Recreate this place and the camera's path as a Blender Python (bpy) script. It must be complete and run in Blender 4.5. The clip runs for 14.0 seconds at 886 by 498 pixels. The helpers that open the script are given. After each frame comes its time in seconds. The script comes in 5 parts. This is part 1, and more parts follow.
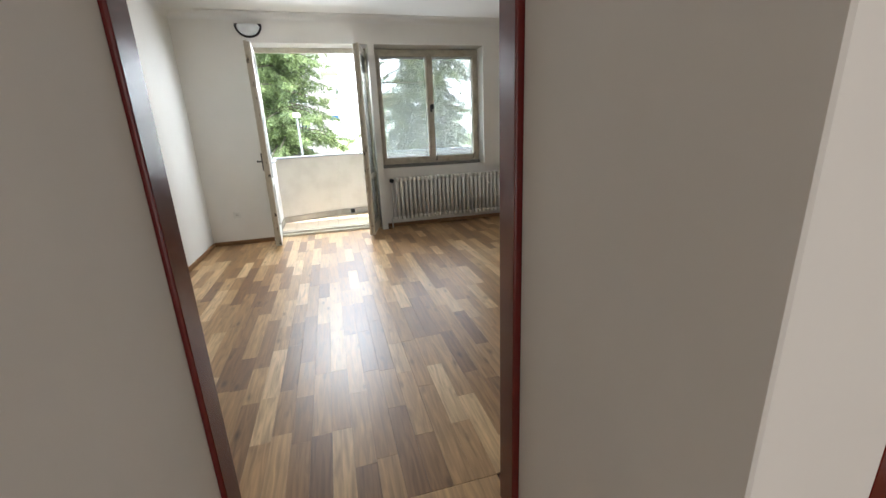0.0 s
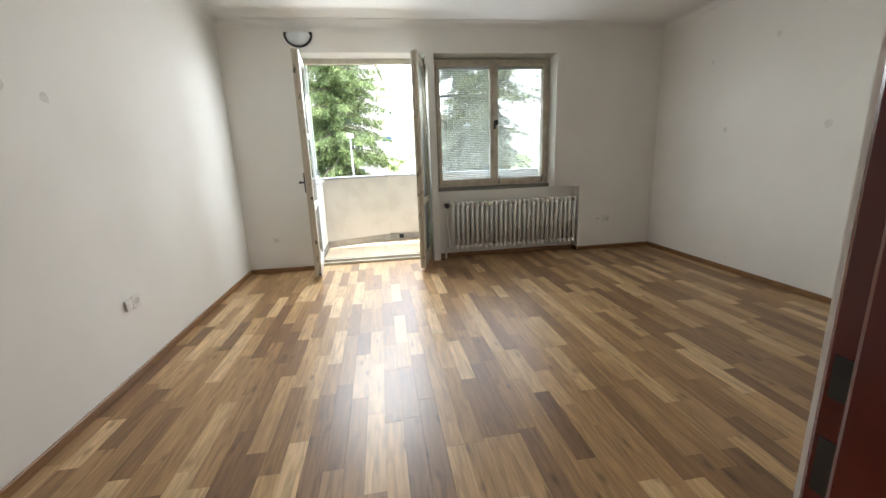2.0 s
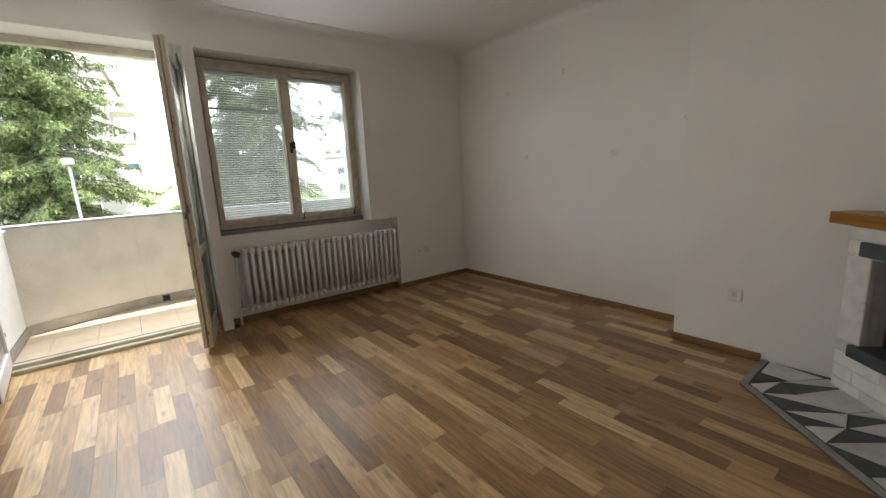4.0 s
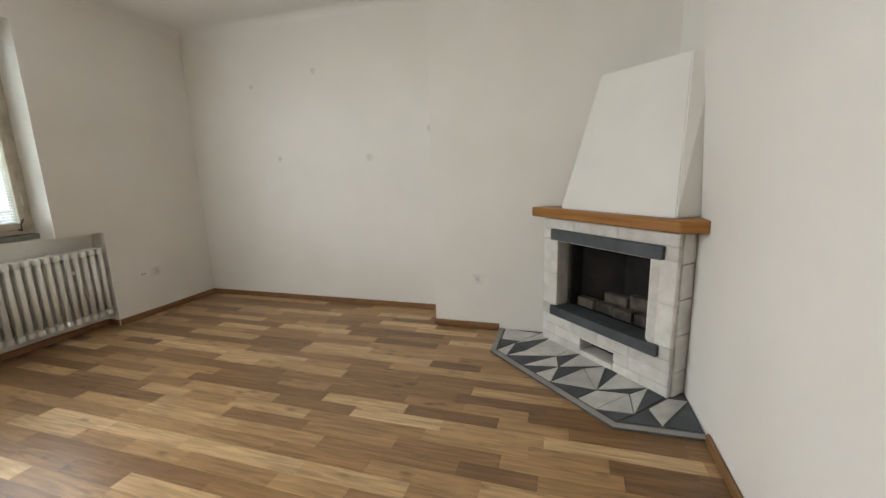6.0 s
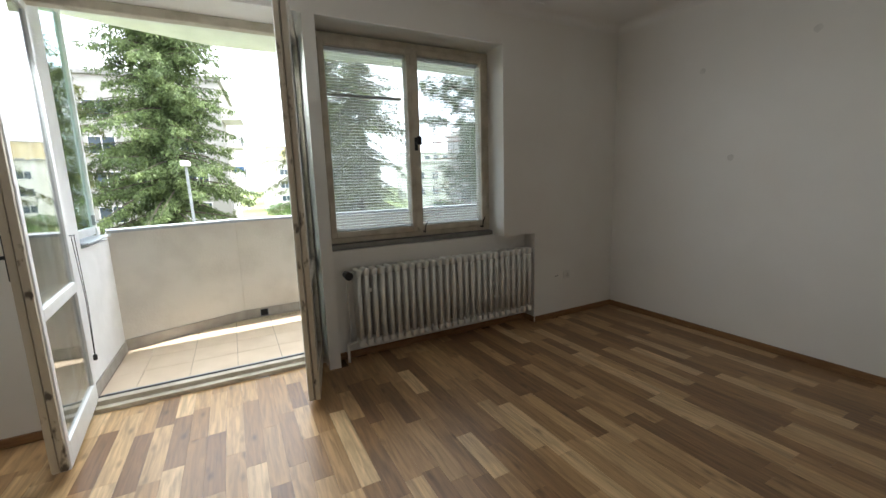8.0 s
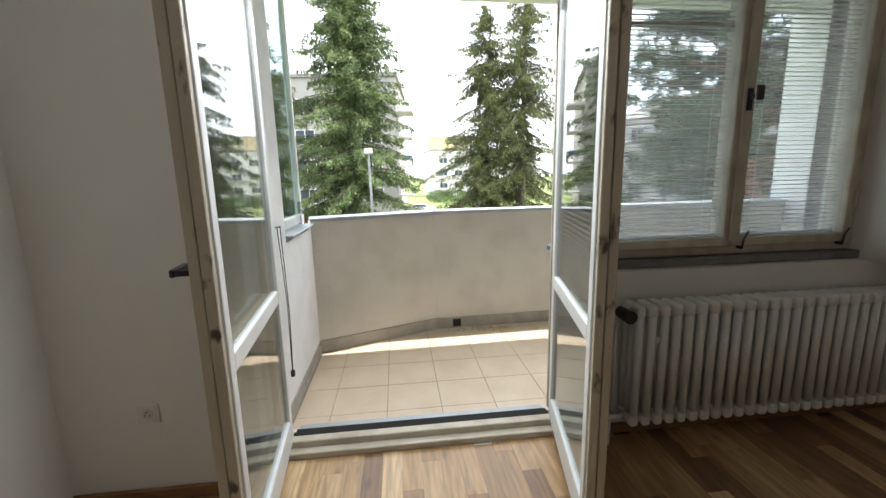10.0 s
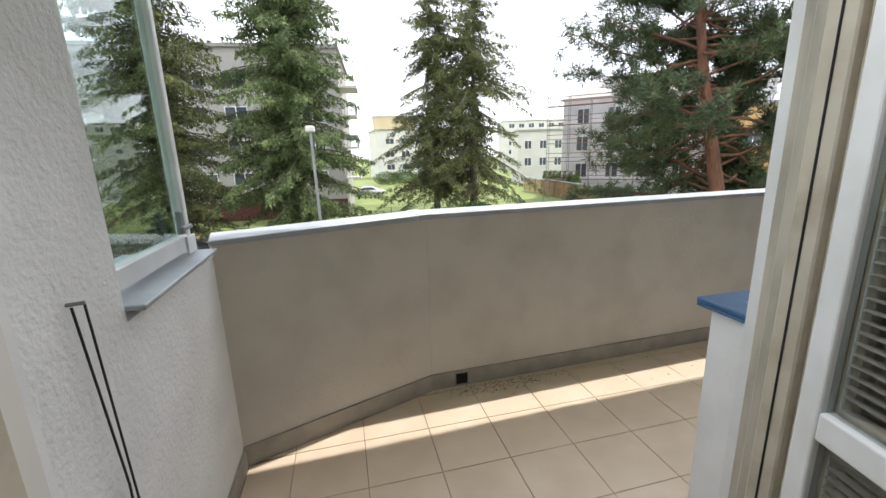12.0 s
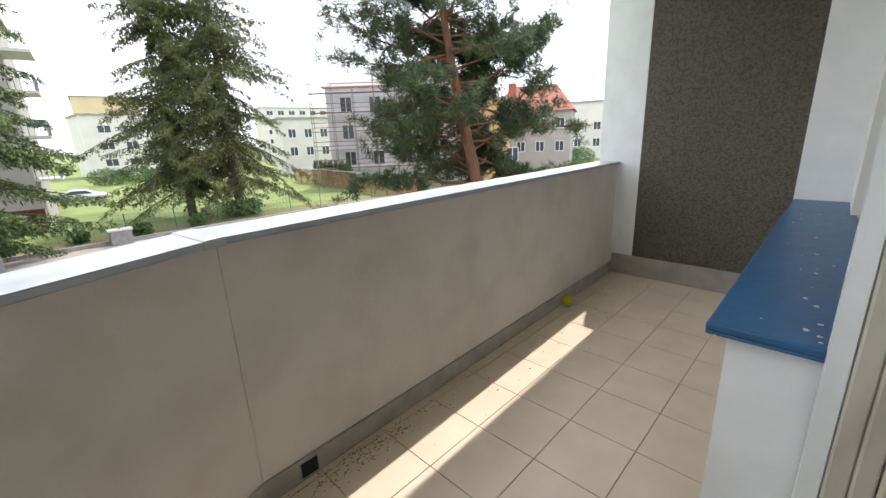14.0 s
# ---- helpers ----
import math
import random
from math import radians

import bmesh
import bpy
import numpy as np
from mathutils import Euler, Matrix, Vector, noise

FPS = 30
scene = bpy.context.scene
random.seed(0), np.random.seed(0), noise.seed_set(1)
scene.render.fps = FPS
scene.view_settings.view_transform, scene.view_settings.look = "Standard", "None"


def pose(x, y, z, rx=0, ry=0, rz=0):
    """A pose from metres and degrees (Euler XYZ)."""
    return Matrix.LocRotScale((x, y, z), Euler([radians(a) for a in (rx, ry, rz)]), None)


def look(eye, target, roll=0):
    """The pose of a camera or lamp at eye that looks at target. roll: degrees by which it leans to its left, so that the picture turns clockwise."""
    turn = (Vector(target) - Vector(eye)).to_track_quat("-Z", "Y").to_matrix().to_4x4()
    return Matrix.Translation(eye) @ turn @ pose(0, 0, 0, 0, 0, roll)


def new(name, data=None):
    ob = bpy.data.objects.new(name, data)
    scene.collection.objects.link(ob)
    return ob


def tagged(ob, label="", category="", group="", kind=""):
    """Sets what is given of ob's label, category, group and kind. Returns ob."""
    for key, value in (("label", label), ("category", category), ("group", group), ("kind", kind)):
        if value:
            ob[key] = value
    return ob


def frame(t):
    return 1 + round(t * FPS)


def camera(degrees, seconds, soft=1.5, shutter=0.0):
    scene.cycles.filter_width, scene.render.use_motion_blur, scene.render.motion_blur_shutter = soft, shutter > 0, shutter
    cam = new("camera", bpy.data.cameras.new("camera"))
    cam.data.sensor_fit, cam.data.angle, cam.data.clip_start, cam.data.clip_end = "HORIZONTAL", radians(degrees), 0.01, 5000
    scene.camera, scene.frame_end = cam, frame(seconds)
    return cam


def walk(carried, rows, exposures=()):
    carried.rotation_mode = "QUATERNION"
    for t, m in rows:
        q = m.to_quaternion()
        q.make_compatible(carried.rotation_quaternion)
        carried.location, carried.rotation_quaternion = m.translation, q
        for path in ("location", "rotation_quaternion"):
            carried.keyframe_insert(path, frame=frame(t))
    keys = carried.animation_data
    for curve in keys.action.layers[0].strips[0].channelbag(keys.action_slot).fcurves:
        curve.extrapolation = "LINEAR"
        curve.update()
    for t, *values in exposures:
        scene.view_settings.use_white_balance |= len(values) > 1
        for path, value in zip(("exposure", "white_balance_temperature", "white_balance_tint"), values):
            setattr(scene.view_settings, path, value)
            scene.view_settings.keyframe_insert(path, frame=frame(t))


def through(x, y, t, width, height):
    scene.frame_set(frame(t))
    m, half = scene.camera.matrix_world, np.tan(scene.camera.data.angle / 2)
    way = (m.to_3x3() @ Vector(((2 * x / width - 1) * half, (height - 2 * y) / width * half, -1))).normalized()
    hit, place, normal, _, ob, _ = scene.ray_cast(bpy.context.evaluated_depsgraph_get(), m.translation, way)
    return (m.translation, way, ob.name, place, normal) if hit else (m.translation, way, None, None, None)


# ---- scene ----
cam = camera(95.8, 14.0)
PATH = [
    (0, (-0.172, -5.549, 1.281), (0.323, -3.694, 0.723), -2.5),
    (0.5, (-0.218, -5.405, 1.315), (0.202, -3.519, 0.801), -2.9),
    (1, (-0.191, -5.198, 1.306), (0.143, -3.285, 0.828), -2.7),
    (1.5, (-0.149, -4.982, 1.28), (0.114, -3.052, 0.824), -2.0),
    (2, (-0.155, -4.771, 1.263), (0.131, -2.844, 0.81), -2.1),
    (2.5, (-0.186, -4.543, 1.283), (0.2, -2.631, 0.84), -2.3),
    (3, (-0.183, -4.332, 1.269), (0.348, -2.449, 0.854), -2.3),
    (3.5, (-0.14, -4.079, 1.285), (0.654, -2.285, 0.899), -2.2),
    (4, (-0.079, -3.905, 1.279), (1.128, -2.352, 0.915), -2.8),
    (4.2, (-0.056, -3.868, 1.315), (1.322, -2.469, 0.933), -3.3),
    (6.3, (-0.029, -3.69, 1.248), (1.85, -3.118, 0.875), -1.5),
    (6.5, (0.012, -3.64, 1.266), (1.835, -2.912, 0.881), -1.6),
    (7, (0.078, -3.399, 1.302), (1.658, -2.232, 0.926), -1.5),
    (7.5, (0.018, -3.11, 1.298), (1.281, -1.599, 0.947), -1.4),
    (8, (-0.057, -2.784, 1.294), (0.852, -1.033, 0.973), -1.9),
    (8.5, (-0.091, -2.481, 1.281), (0.44, -0.578, 0.965), -1.6),
    (9, (-0.144, -2.196, 1.263), (0.1, -0.236, 0.949), -1.2),
    (9.2, (-0.183, -2.086, 1.27), (-0.011, -0.12, 0.943), -1.3),
    (11.3, (-0.54, -0.689, 1.333), (-0.177, 1.235, 0.926), -1.3),
    (11.5, (-0.518, -0.56, 1.352), (-0.141, 1.353, 0.904), -1.3),
    (12, (-0.478, -0.27, 1.301), (-0.014, 1.622, 0.851), -1.6),
    (12.5, (-0.46, -0.035, 1.295), (0.17, 1.803, 0.821), -1.6),
    (13, (-0.451, 0.212, 1.294), (0.423, 1.943, 0.805), -2.3),
    (13.5, (-0.451, 0.396, 1.289), (0.689, 1.956, 0.774), -2.6),
    (14, (-0.419, 0.466, 1.274), (0.95, 1.822, 0.738), -2.3),
]
EXPOSURES = [(0, 2.85, 6000, 10), (0.5, 2.95, 6000, 10), (1.5, 3.0, 6100, 10), (3, 2.4, 6400, 10), (4, 2.35, 6500, 10), (6.5, 3.4, 6100, 10), (7, 3.2, 5650, 9), (7.5, 2.5, 6000, 10), (9, 1.85, 6250, 10),
             (11.3, 1.0, 6350, 12), (12.5, 0.75, 6350, 13), (14, 0.75, 6300, 13)]
walk(cam, [(t, look(eye, target, roll)) for t, eye, target, roll in PATH], EXPOSURES)

# ---- world, sun, exposure ----
SUN_EL, SUN_DIR = radians(63), (0.93, 0.37)
world = bpy.data.worlds.new("sky")
scene.world = world
world.use_nodes = True
wn, wl = world.node_tree.nodes, world.node_tree.links
sky = wn.new("ShaderNodeTexSky")
sky.sky_type, sky.sun_disc = "NISHITA", False
sky.sun_elevation, sky.sun_rotation = SUN_EL, math.atan2(SUN_DIR[0], SUN_DIR[1])
sky.air_density, sky.dust_density = 1.0, 3.0
# thin bright cloud over the whole sky
cloud_noise = wn.new("ShaderNodeTexNoise")
cloud_noise.inputs["Scale"].default_value = 2.2
cloud_noise.inputs["Detail"].default_value = 6
cloud_co = wn.new("ShaderNodeTexCoord")
cloud_map = wn.new("ShaderNodeMapping")
cloud_map.inputs["Scale"].default_value = (1, 1, 3.5)
cloud_ramp = wn.new("ShaderNodeValToRGB")
cloud_ramp.color_ramp.elements[0].position, cloud_ramp.color_ramp.elements[0].color = 0.32, (0.55, 0.55, 0.55, 1)
cloud_ramp.color_ramp.elements[1].position, cloud_ramp.color_ramp.elements[1].color = 0.58, (0.97, 0.97, 0.97, 1)
cloud_mix = wn.new("ShaderNodeMixRGB")
cloud_mix.inputs[2].default_value = (10.2, 10.5, 10.8, 1)
wl.new(cloud_co.outputs["Generated"], cloud_map.inputs["Vector"])
wl.new(cloud_map.outputs["Vector"], cloud_noise.inputs["Vector"])
wl.new(cloud_noise.outputs["Fac"], cloud_ramp.inputs["Fac"])
wl.new(cloud_ramp.outputs["Color"], cloud_mix.inputs[0])
wl.new(sky.outputs["Color"], cloud_mix.inputs[1])
wl.new(cloud_mix.outputs["Color"], wn["Background"].inputs["Color"])
wn["Background"].inputs["Strength"].default_value = 0.14
sun_data = bpy.data.lights.new("sun", "SUN")
sun_data.energy, sun_data.angle, sun_data.color = 2.7, radians(0.6), (1.0, 0.95, 0.87)
sun = new("sun", sun_data)
to_sun = Vector((SUN_DIR[0] * math.cos(SUN_EL), SUN_DIR[1] * math.cos(SUN_EL), math.sin(SUN_EL)))
sun.matrix_world = look(tuple(to_sun * 60), (0, 0, 0))


# ---- materials ----
def mat(name, col, rough=0.6, col2=None, scale=6.0, bump=0.0, bscale=60.0, metal=0.0, stretch=(1, 1, 1), lo=0.35, hi=0.65, spec=0.5,
        rnd=None, detail=4.0, bdist=0.01):
    """A procedural surface: colour from noise at one scale, relief and roughness at another. rnd: 'object' or 'island' variation."""
    m = bpy.data.materials.new(name)
    m.use_nodes = True
    n, l = m.node_tree.nodes, m.node_tree.links
    b = n["Principled BSDF"]
    b.inputs["Roughness"].default_value = rough
    b.inputs["Metallic"].default_value = metal
    b.inputs["Specular IOR Level"].default_value = spec
    co = n.new("ShaderNodeTexCoord")
    mp = n.new("ShaderNodeMapping")
    mp.inputs["Scale"].default_value = stretch
    geo = n.new("ShaderNodeNewGeometry")
    l.new(geo.outputs["Position"], mp.inputs["Vector"])
    nz = n.new("ShaderNodeTexNoise")
    nz.inputs["Scale"].default_value, nz.inputs["Detail"].default_value = scale, detail
    l.new(mp.outputs["Vector"], nz.inputs["Vector"])
    rp = n.new("ShaderNodeValToRGB")
    rp.color_ramp.elements[0].position, rp.color_ramp.elements[1].position = lo, hi
    c2 = col2 or tuple(c * 0.9 for c in col)
    rp.color_ramp.elements[0].color, rp.color_ramp.elements[1].color = (*c2, 1), (*col, 1)
    l.new(nz.outputs["Fac"], rp.inputs["Fac"])
    out = rp.outputs["Color"]
    if rnd:
        hs = n.new("ShaderNodeHueSaturation")
        src = n.new("ShaderNodeObjectInfo").outputs["Random"] if rnd == "object" else geo.outputs["Random Per Island"]
        mr = n.new("ShaderNodeMapRange")
        mr.inputs["To Min"].default_value, mr.inputs["To Max"].default_value = (0.86, 1.1) if rnd == "object" else (0.55, 1.45)
        l.new(src, mr.inputs["Value"])
        l.new(mr.outputs["Result"], hs.inputs["Value"])
        l.new(out, hs.inputs["Color"])
        out = hs.outputs["Color"]
    l.new(out, b.inputs["Base Color"])
    if bump:
        bz = n.new("ShaderNodeTexNoise")
        bz.inputs["Scale"].default_value, bz.inputs["Detail"].default_value = bscale, 5
        l.new(mp.outputs["Vector"], bz.inputs["Vector"])
        bp = n.new("ShaderNodeBump")
        bp.inputs["Strength"].default_value, bp.inputs["Distance"].default_value = bump, bdist
        l.new(bz.outputs["Fac"], bp.inputs["Height"])
        l.new(bp.outputs["Normal"], b.inputs["Normal"])
        rr = n.new("ShaderNodeMapRange")
        rr.inputs["To Min"].default_value, rr.inputs["To Max"].default_value = max(0.03, rough - 0.08), min(1, rough + 0.08)
        l.new(bz.outputs["Fac"], rr.inputs["Value"])
        l.new(rr.outputs["Result"], b.inputs["Roughness"])
    return m


def wood_floor(name, rnd):
    """Laminate strips: colour by strip, long grain, small knots."""
    m = bpy.data.materials.new(name)
    m.use_nodes = True
    n, l = m.node_tree.nodes, m.node_tree.links
    b = n["Principled BSDF"]
    geo = n.new("ShaderNodeNewGeometry")
    src = n.new("ShaderNodeObjectInfo").outputs["Random"] if rnd == "object" else geo.outputs["Random Per Island"]
    tone = n.new("ShaderNodeValToRGB")
    e = tone.color_ramp.elements
    e[0].position, e[0].color = 0.0, (0.185, 0.098, 0.044, 1)
    e[1].position, e[1].color = 1.0, (0.62, 0.435, 0.235, 1)
    x = e.new(0.35)
    x.color = (0.31, 0.178, 0.076, 1)
    x = e.new(0.75)
    x.color = (0.45, 0.284, 0.132, 1)
    l.new(src, tone.inputs["Fac"])
    off = n.new("ShaderNodeVectorMath")
    off.operation = "SCALE"
    cb = n.new("ShaderNodeCombineXYZ")
    for i in range(3):
        l.new(src, cb.inputs[i])
    l.new(cb.outputs[0], off.inputs[0])
    off.inputs["Scale"].default_value = 40
    add = n.new("ShaderNodeVectorMath")
    l.new(geo.outputs["Position"], add.inputs[0])
    l.new(off.outputs["Vector"], add.inputs[1])
    mp = n.new("ShaderNodeMapping")
    mp.inputs["Scale"].default_value = (34, 2.6, 1)
    l.new(add.outputs["Vector"], mp.inputs["Vector"])
    grain = n.new("ShaderNodeTexNoise")
    grain.inputs["Scale"].default_value, grain.inputs["Detail"].default_value, grain.inputs["Distortion"].default_value = 1.6, 7, 0.7
    l.new(mp.outputs["Vector"], grain.inputs["Vector"])
    gr = n.new("ShaderNodeMapRange")
    gr.inputs["From Min"].default_value, gr.inputs["From Max"].default_value = 0.3, 0.7
    gr.inputs["To Min"].default_value, gr.inputs["To Max"].default_value = 0.64, 1.24
    l.new(grain.outputs["Fac"], gr.inputs["Value"])
    knot_map = n.new("ShaderNodeMapping")
    knot_map.inputs["Scale"].default_value = (11, 4.2, 1)
    l.new(add.outputs["Vector"], knot_map.inputs["Vector"])
    vor = n.new("ShaderNodeTexVoronoi")
    vor.inputs["Scale"].default_value = 1.0
    l.new(knot_map.outputs["Vector"], vor.inputs["Vector"])
    kr = n.new("ShaderNodeMapRange")
    kr.inputs["From Min"].default_value, kr.inputs["From Max"].default_value = 0.04, 0.2
    kr.inputs["To Min"].default_value, kr.inputs["To Max"].default_value = 0.5, 1.0
    l.new(vor.outputs["Distance"], kr.inputs["Value"])
    mul = n.new("ShaderNodeMath")
    mul.operation = "MULTIPLY"
    l.new(gr.outputs["Result"], mul.inputs[0])
    l.new(kr.outputs["Result"], mul.inputs[1])
    hs = n.new("ShaderNodeHueSaturation")
    l.new(tone.outputs["Color"], hs.inputs["Color"])
    l.new(mul.outputs["Value"], hs.inputs["Value"])
    l.new(hs.outputs["Color"], b.inputs["Base Color"])
    rr = n.new("ShaderNodeMapRange")
    rr.inputs["To Min"].default_value, rr.inputs["To Max"].default_value = 0.30, 0.44
    l.new(grain.outputs["Fac"], rr.inputs["Value"])
    l.new(rr.outputs["Result"], b.inputs["Roughness"])
    bp = n.new("ShaderNodeBump")
    bp.inputs["Strength"].default_value, bp.inputs["Distance"].default_value = 0.12, 0.002
    l.new(grain.outputs["Fac"], bp.inputs["Height"])
    l.new(bp.outputs["Normal"], b.inputs["Normal"])
    return m


def glass_mat(name, tint, haze=0.0):
    """Thin clear pane: sees through, with a mirror film that grows at grazing angles, and a veil that imitates bright
    haze.
    """
    m = bpy.data.materials.new(name)
    m.use_nodes = True
    n, l = m.node_tree.nodes, m.node_tree.links
    n.remove(n["Principled BSDF"])
    clear, film, mix, face = n.new("ShaderNodeBsdfTransparent"), n.new("ShaderNodeBsdfGlossy"), n.new("ShaderNodeMixShader"), n.new("ShaderNodeLayerWeight")
    clear.inputs["Color"].default_value = (*tint, 1)
    film.inputs["Roughness"].default_value = 0.01
    face.inputs["Blend"].default_value = 0.5
    power, lift = n.new("ShaderNodeMath"), n.new("ShaderNodeMath")
    power.operation, lift.operation = "POWER", "MULTIPLY_ADD"
    power.inputs[1].default_value, lift.inputs[1].default_value, lift.inputs[2].default_value = 4.0, 0.9, 0.045
    l.new(face.outputs["Facing"], power.inputs[0])
    l.new(power.outputs[0], lift.inputs[0])
    l.new(lift.outputs[0], mix.inputs[0])
    l.new(clear.outputs[0], mix.inputs[1])
    l.new(film.outputs[0], mix.inputs[2])
    veil, hazed = n.new("ShaderNodeBsdfTranslucent"), n.new("ShaderNodeMixShader")
    veil.inputs["Color"].default_value = (0.8, 0.82, 0.84, 1)
    hazed.inputs[0].default_value = haze
    l.new(mix.outputs[0], hazed.inputs[1])
    l.new(veil.outputs[0], hazed.inputs[2])
    l.new(hazed.outputs[0], n["Material Output"].inputs["Surface"])
    return m


def thin_slat(name, col, through):
    """White lacquered slat that lets a little daylight through."""
    m = mat(name, col, 0.4, tuple(c * 0.94 for c in col), 20)
    n, l = m.node_tree.nodes, m.node_tree.links
    tl, mix = n.new("ShaderNodeBsdfTranslucent"), n.new("ShaderNodeMixShader")
    tl.inputs["Color"].default_value = (*col, 1)
    mix.inputs[0].default_value = through
    l.new(n["Principled BSDF"].outputs[0], mix.inputs[1])
    l.new(tl.outputs[0], mix.inputs[2])
    l.new(mix.outputs[0], n["Material Output"].inputs["Surface"])
    return m


M_WALL = mat("wall_paint", (0.81, 0.79, 0.745), 0.85, (0.765, 0.74, 0.69), 1.3, 0.04, 70, bdist=0.003)
M_CEIL = mat("ceiling_paint", (0.80, 0.785, 0.75), 0.9, (0.77, 0.755, 0.72), 1.0, 0.06, 40, bdist=0.004)
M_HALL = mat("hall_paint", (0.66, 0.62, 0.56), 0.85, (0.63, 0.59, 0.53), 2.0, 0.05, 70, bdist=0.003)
M_STRIP = wood_floor("laminate_strip", "object")
M_STRIPS = wood_floor("laminate_strips", "island")
M_SUB = mat("laminate_joint", (0.10, 0.06, 0.03), 0.7)
M_BASE = mat("baseboard_wood", (0.27, 0.145, 0.06), 0.45, (0.2, 0.10, 0.04), 3, 0.1, 20, stretch=(3, 3, 20))
M_RED = mat("dark_red_gloss_paint", (0.105, 0.010, 0.008), 0.22, (0.085, 0.008, 0.007), 12, 0.10, 35, bdist=0.003)
M_BLACK = mat("black_metal", (0.015, 0.015, 0.016), 0.4, None, 30)
M_FRAME = mat("aged_cream_paint", (0.56, 0.51, 0.41), 0.5, (0.42, 0.37, 0.28), 9, 0.25, 50, lo=0.3, hi=0.55, bdist=0.003)
M_FRAME_DIRTY = mat("dirty_frame_rebate", (0.52, 0.48, 0.40), 0.6, (0.36, 0.33, 0.27), 14, 0.3, 50, lo=0.3, hi=0.6, stretch=(1, 1, 0.3), bdist=0.004)
M_FRAME_OUT = mat("white_gloss_paint", (0.80, 0.81, 0.81), 0.35, (0.72, 0.73, 0.72), 8, 0.12, 60, bdist=0.002)
M_WORN = mat("worn_wood_edge", (0.50, 0.45, 0.35), 0.6, (0.09, 0.075, 0.055), 22, 0.3, 60, lo=0.30, hi=0.40, stretch=(1, 1, 0.5))
# tint lowered so the room behind the door leaves looks dimmer
M_GLASS = glass_mat("pane_glass", (0.80, 0.83, 0.82))
# 5 % translucent veil imitates the bright haze over the window view
M_GLASS_HAZY = glass_mat("hazy_pane_glass", (0.93, 0.95, 0.95), 0.05)
M_GLASS_G = glass_mat("greenish_glass", (0.80, 0.90, 0.88))
M_SLAT = thin_slat("blind_slat", (0.86, 0.88, 0.89), 0.3)
# darker slat copy: the poor light on the door-leaf blind is put into its colour
M_SLAT_SHADED = mat("shaded_blind_slat", (0.48, 0.45, 0.40), 0.45, (0.40, 0.37, 0.33), 20)
M_RAD = mat("radiator_enamel", (0.78, 0.77, 0.72), 0.33, (0.72, 0.71, 0.66), 10, 0.06, 60, bdist=0.002)
M_SILL = mat("grey_sill", (0.22, 0.215, 0.195), 0.5, (0.17, 0.165, 0.15), 14, 0.15, 40)
M_SOCKET = mat("socket_plastic", (0.76, 0.75, 0.70), 0.35, None, 20)
M_DARK = mat("dark_hole", (0.012, 0.011, 0.010), 0.9, None, 20)
M_BLOCK = mat("grey_limestone_block", (0.72, 0.70, 0.655), 0.85, (0.62, 0.60, 0.555), 14, 0.35, 70, rnd="object", bdist=0.005)
M_MORTAR = mat("pale_mortar", (0.66, 0.64, 0.60), 0.95, (0.57, 0.55, 0.51), 20, 0.5, 60)
M_SLATE = mat("dark_slate", (0.082, 0.092, 0.100), 0.55, (0.055, 0.062, 0.069), 10, 0.3, 50, bdist=0.004)
M_MARBLE = mat("grey_marble", (0.66, 0.65, 0.61), 0.4, (0.52, 0.515, 0.485), 9, 0.15, 40, rnd="object", bdist=0.003)
M_GROUT = mat("hearth_grout", (0.09, 0.09, 0.085), 0.9, (0.10, 0.10, 0.095), 30, 0.3, 80)
M_MANTEL = mat("honey_stained_wood", (0.37, 0.16, 0.024), 0.35, (0.22, 0.088, 0.012), 2.2, 0.15, 8, stretch=(1, 1, 22), lo=0.3, hi=0.7)
M_SOOT = mat("sooty_brick", (0.030, 0.025, 0.020), 0.95, (0.012, 0.011, 0.010), 7, 0.5, 40, lo=0.35, hi=0.7)
M_FIREB = mat("dusty_firebrick", (0.14, 0.115, 0.09), 0.95, (0.04, 0.033, 0.027), 9, 0.5, 50, rnd="object")
M_HOOD = mat("hood_plaster", (0.80, 0.785, 0.74), 0.9, (0.77, 0.755, 0.71), 3, 0.2, 60, bdist=0.004)
M_PARAPET = mat("parapet_render", (0.67, 0.63, 0.565), 0.9, (0.59, 0.55, 0.488), 3.4, 0.55, 55, lo=0.3, hi=0.56, bdist=0.005)
M_PLASTER = mat("white_textured_plaster", (0.85, 0.855, 0.855), 0.92, (0.78, 0.785, 0.785), 5, 0.9, 65, bdist=0.006)
M_FACADE = mat("white_smooth_render", (0.84, 0.845, 0.84), 0.9, (0.77, 0.775, 0.77), 6, 0.2, 90, bdist=0.003)
M_ROUGH = mat("dark_roughcast", (0.15, 0.133, 0.108), 0.95, (0.078, 0.068, 0.055), 60, 1.0, 75, lo=0.3, hi=0.6, bdist=0.02)
M_SKIRT = mat("stone_skirting", (0.40, 0.37, 0.325), 0.8, (0.32, 0.295, 0.255), 9, 0.2, 60)
M_TILE = mat("beige_floor_tile", (0.73, 0.605, 0.465), 0.36, (0.65, 0.525, 0.39), 5, 0.10, 70, lo=0.3, hi=0.7, bdist=0.002)
M_TGROUT = mat("tile_grout", (0.34, 0.27, 0.20), 0.9, (0.25, 0.19, 0.14), 20)
M_ZINC = mat("zinc_sheet", (0.46, 0.49, 0.52), 0.45, (0.38, 0.41, 0.44), 7, 0.1, 40, metal=0.35, bdist=0.003)
M_BLUE = mat("blue_painted_sheet", (0.025, 0.115, 0.26), 0.38, (0.03, 0.10, 0.21), 7, 0.1, 40, lo=0.3, hi=0.6, bdist=0.003)
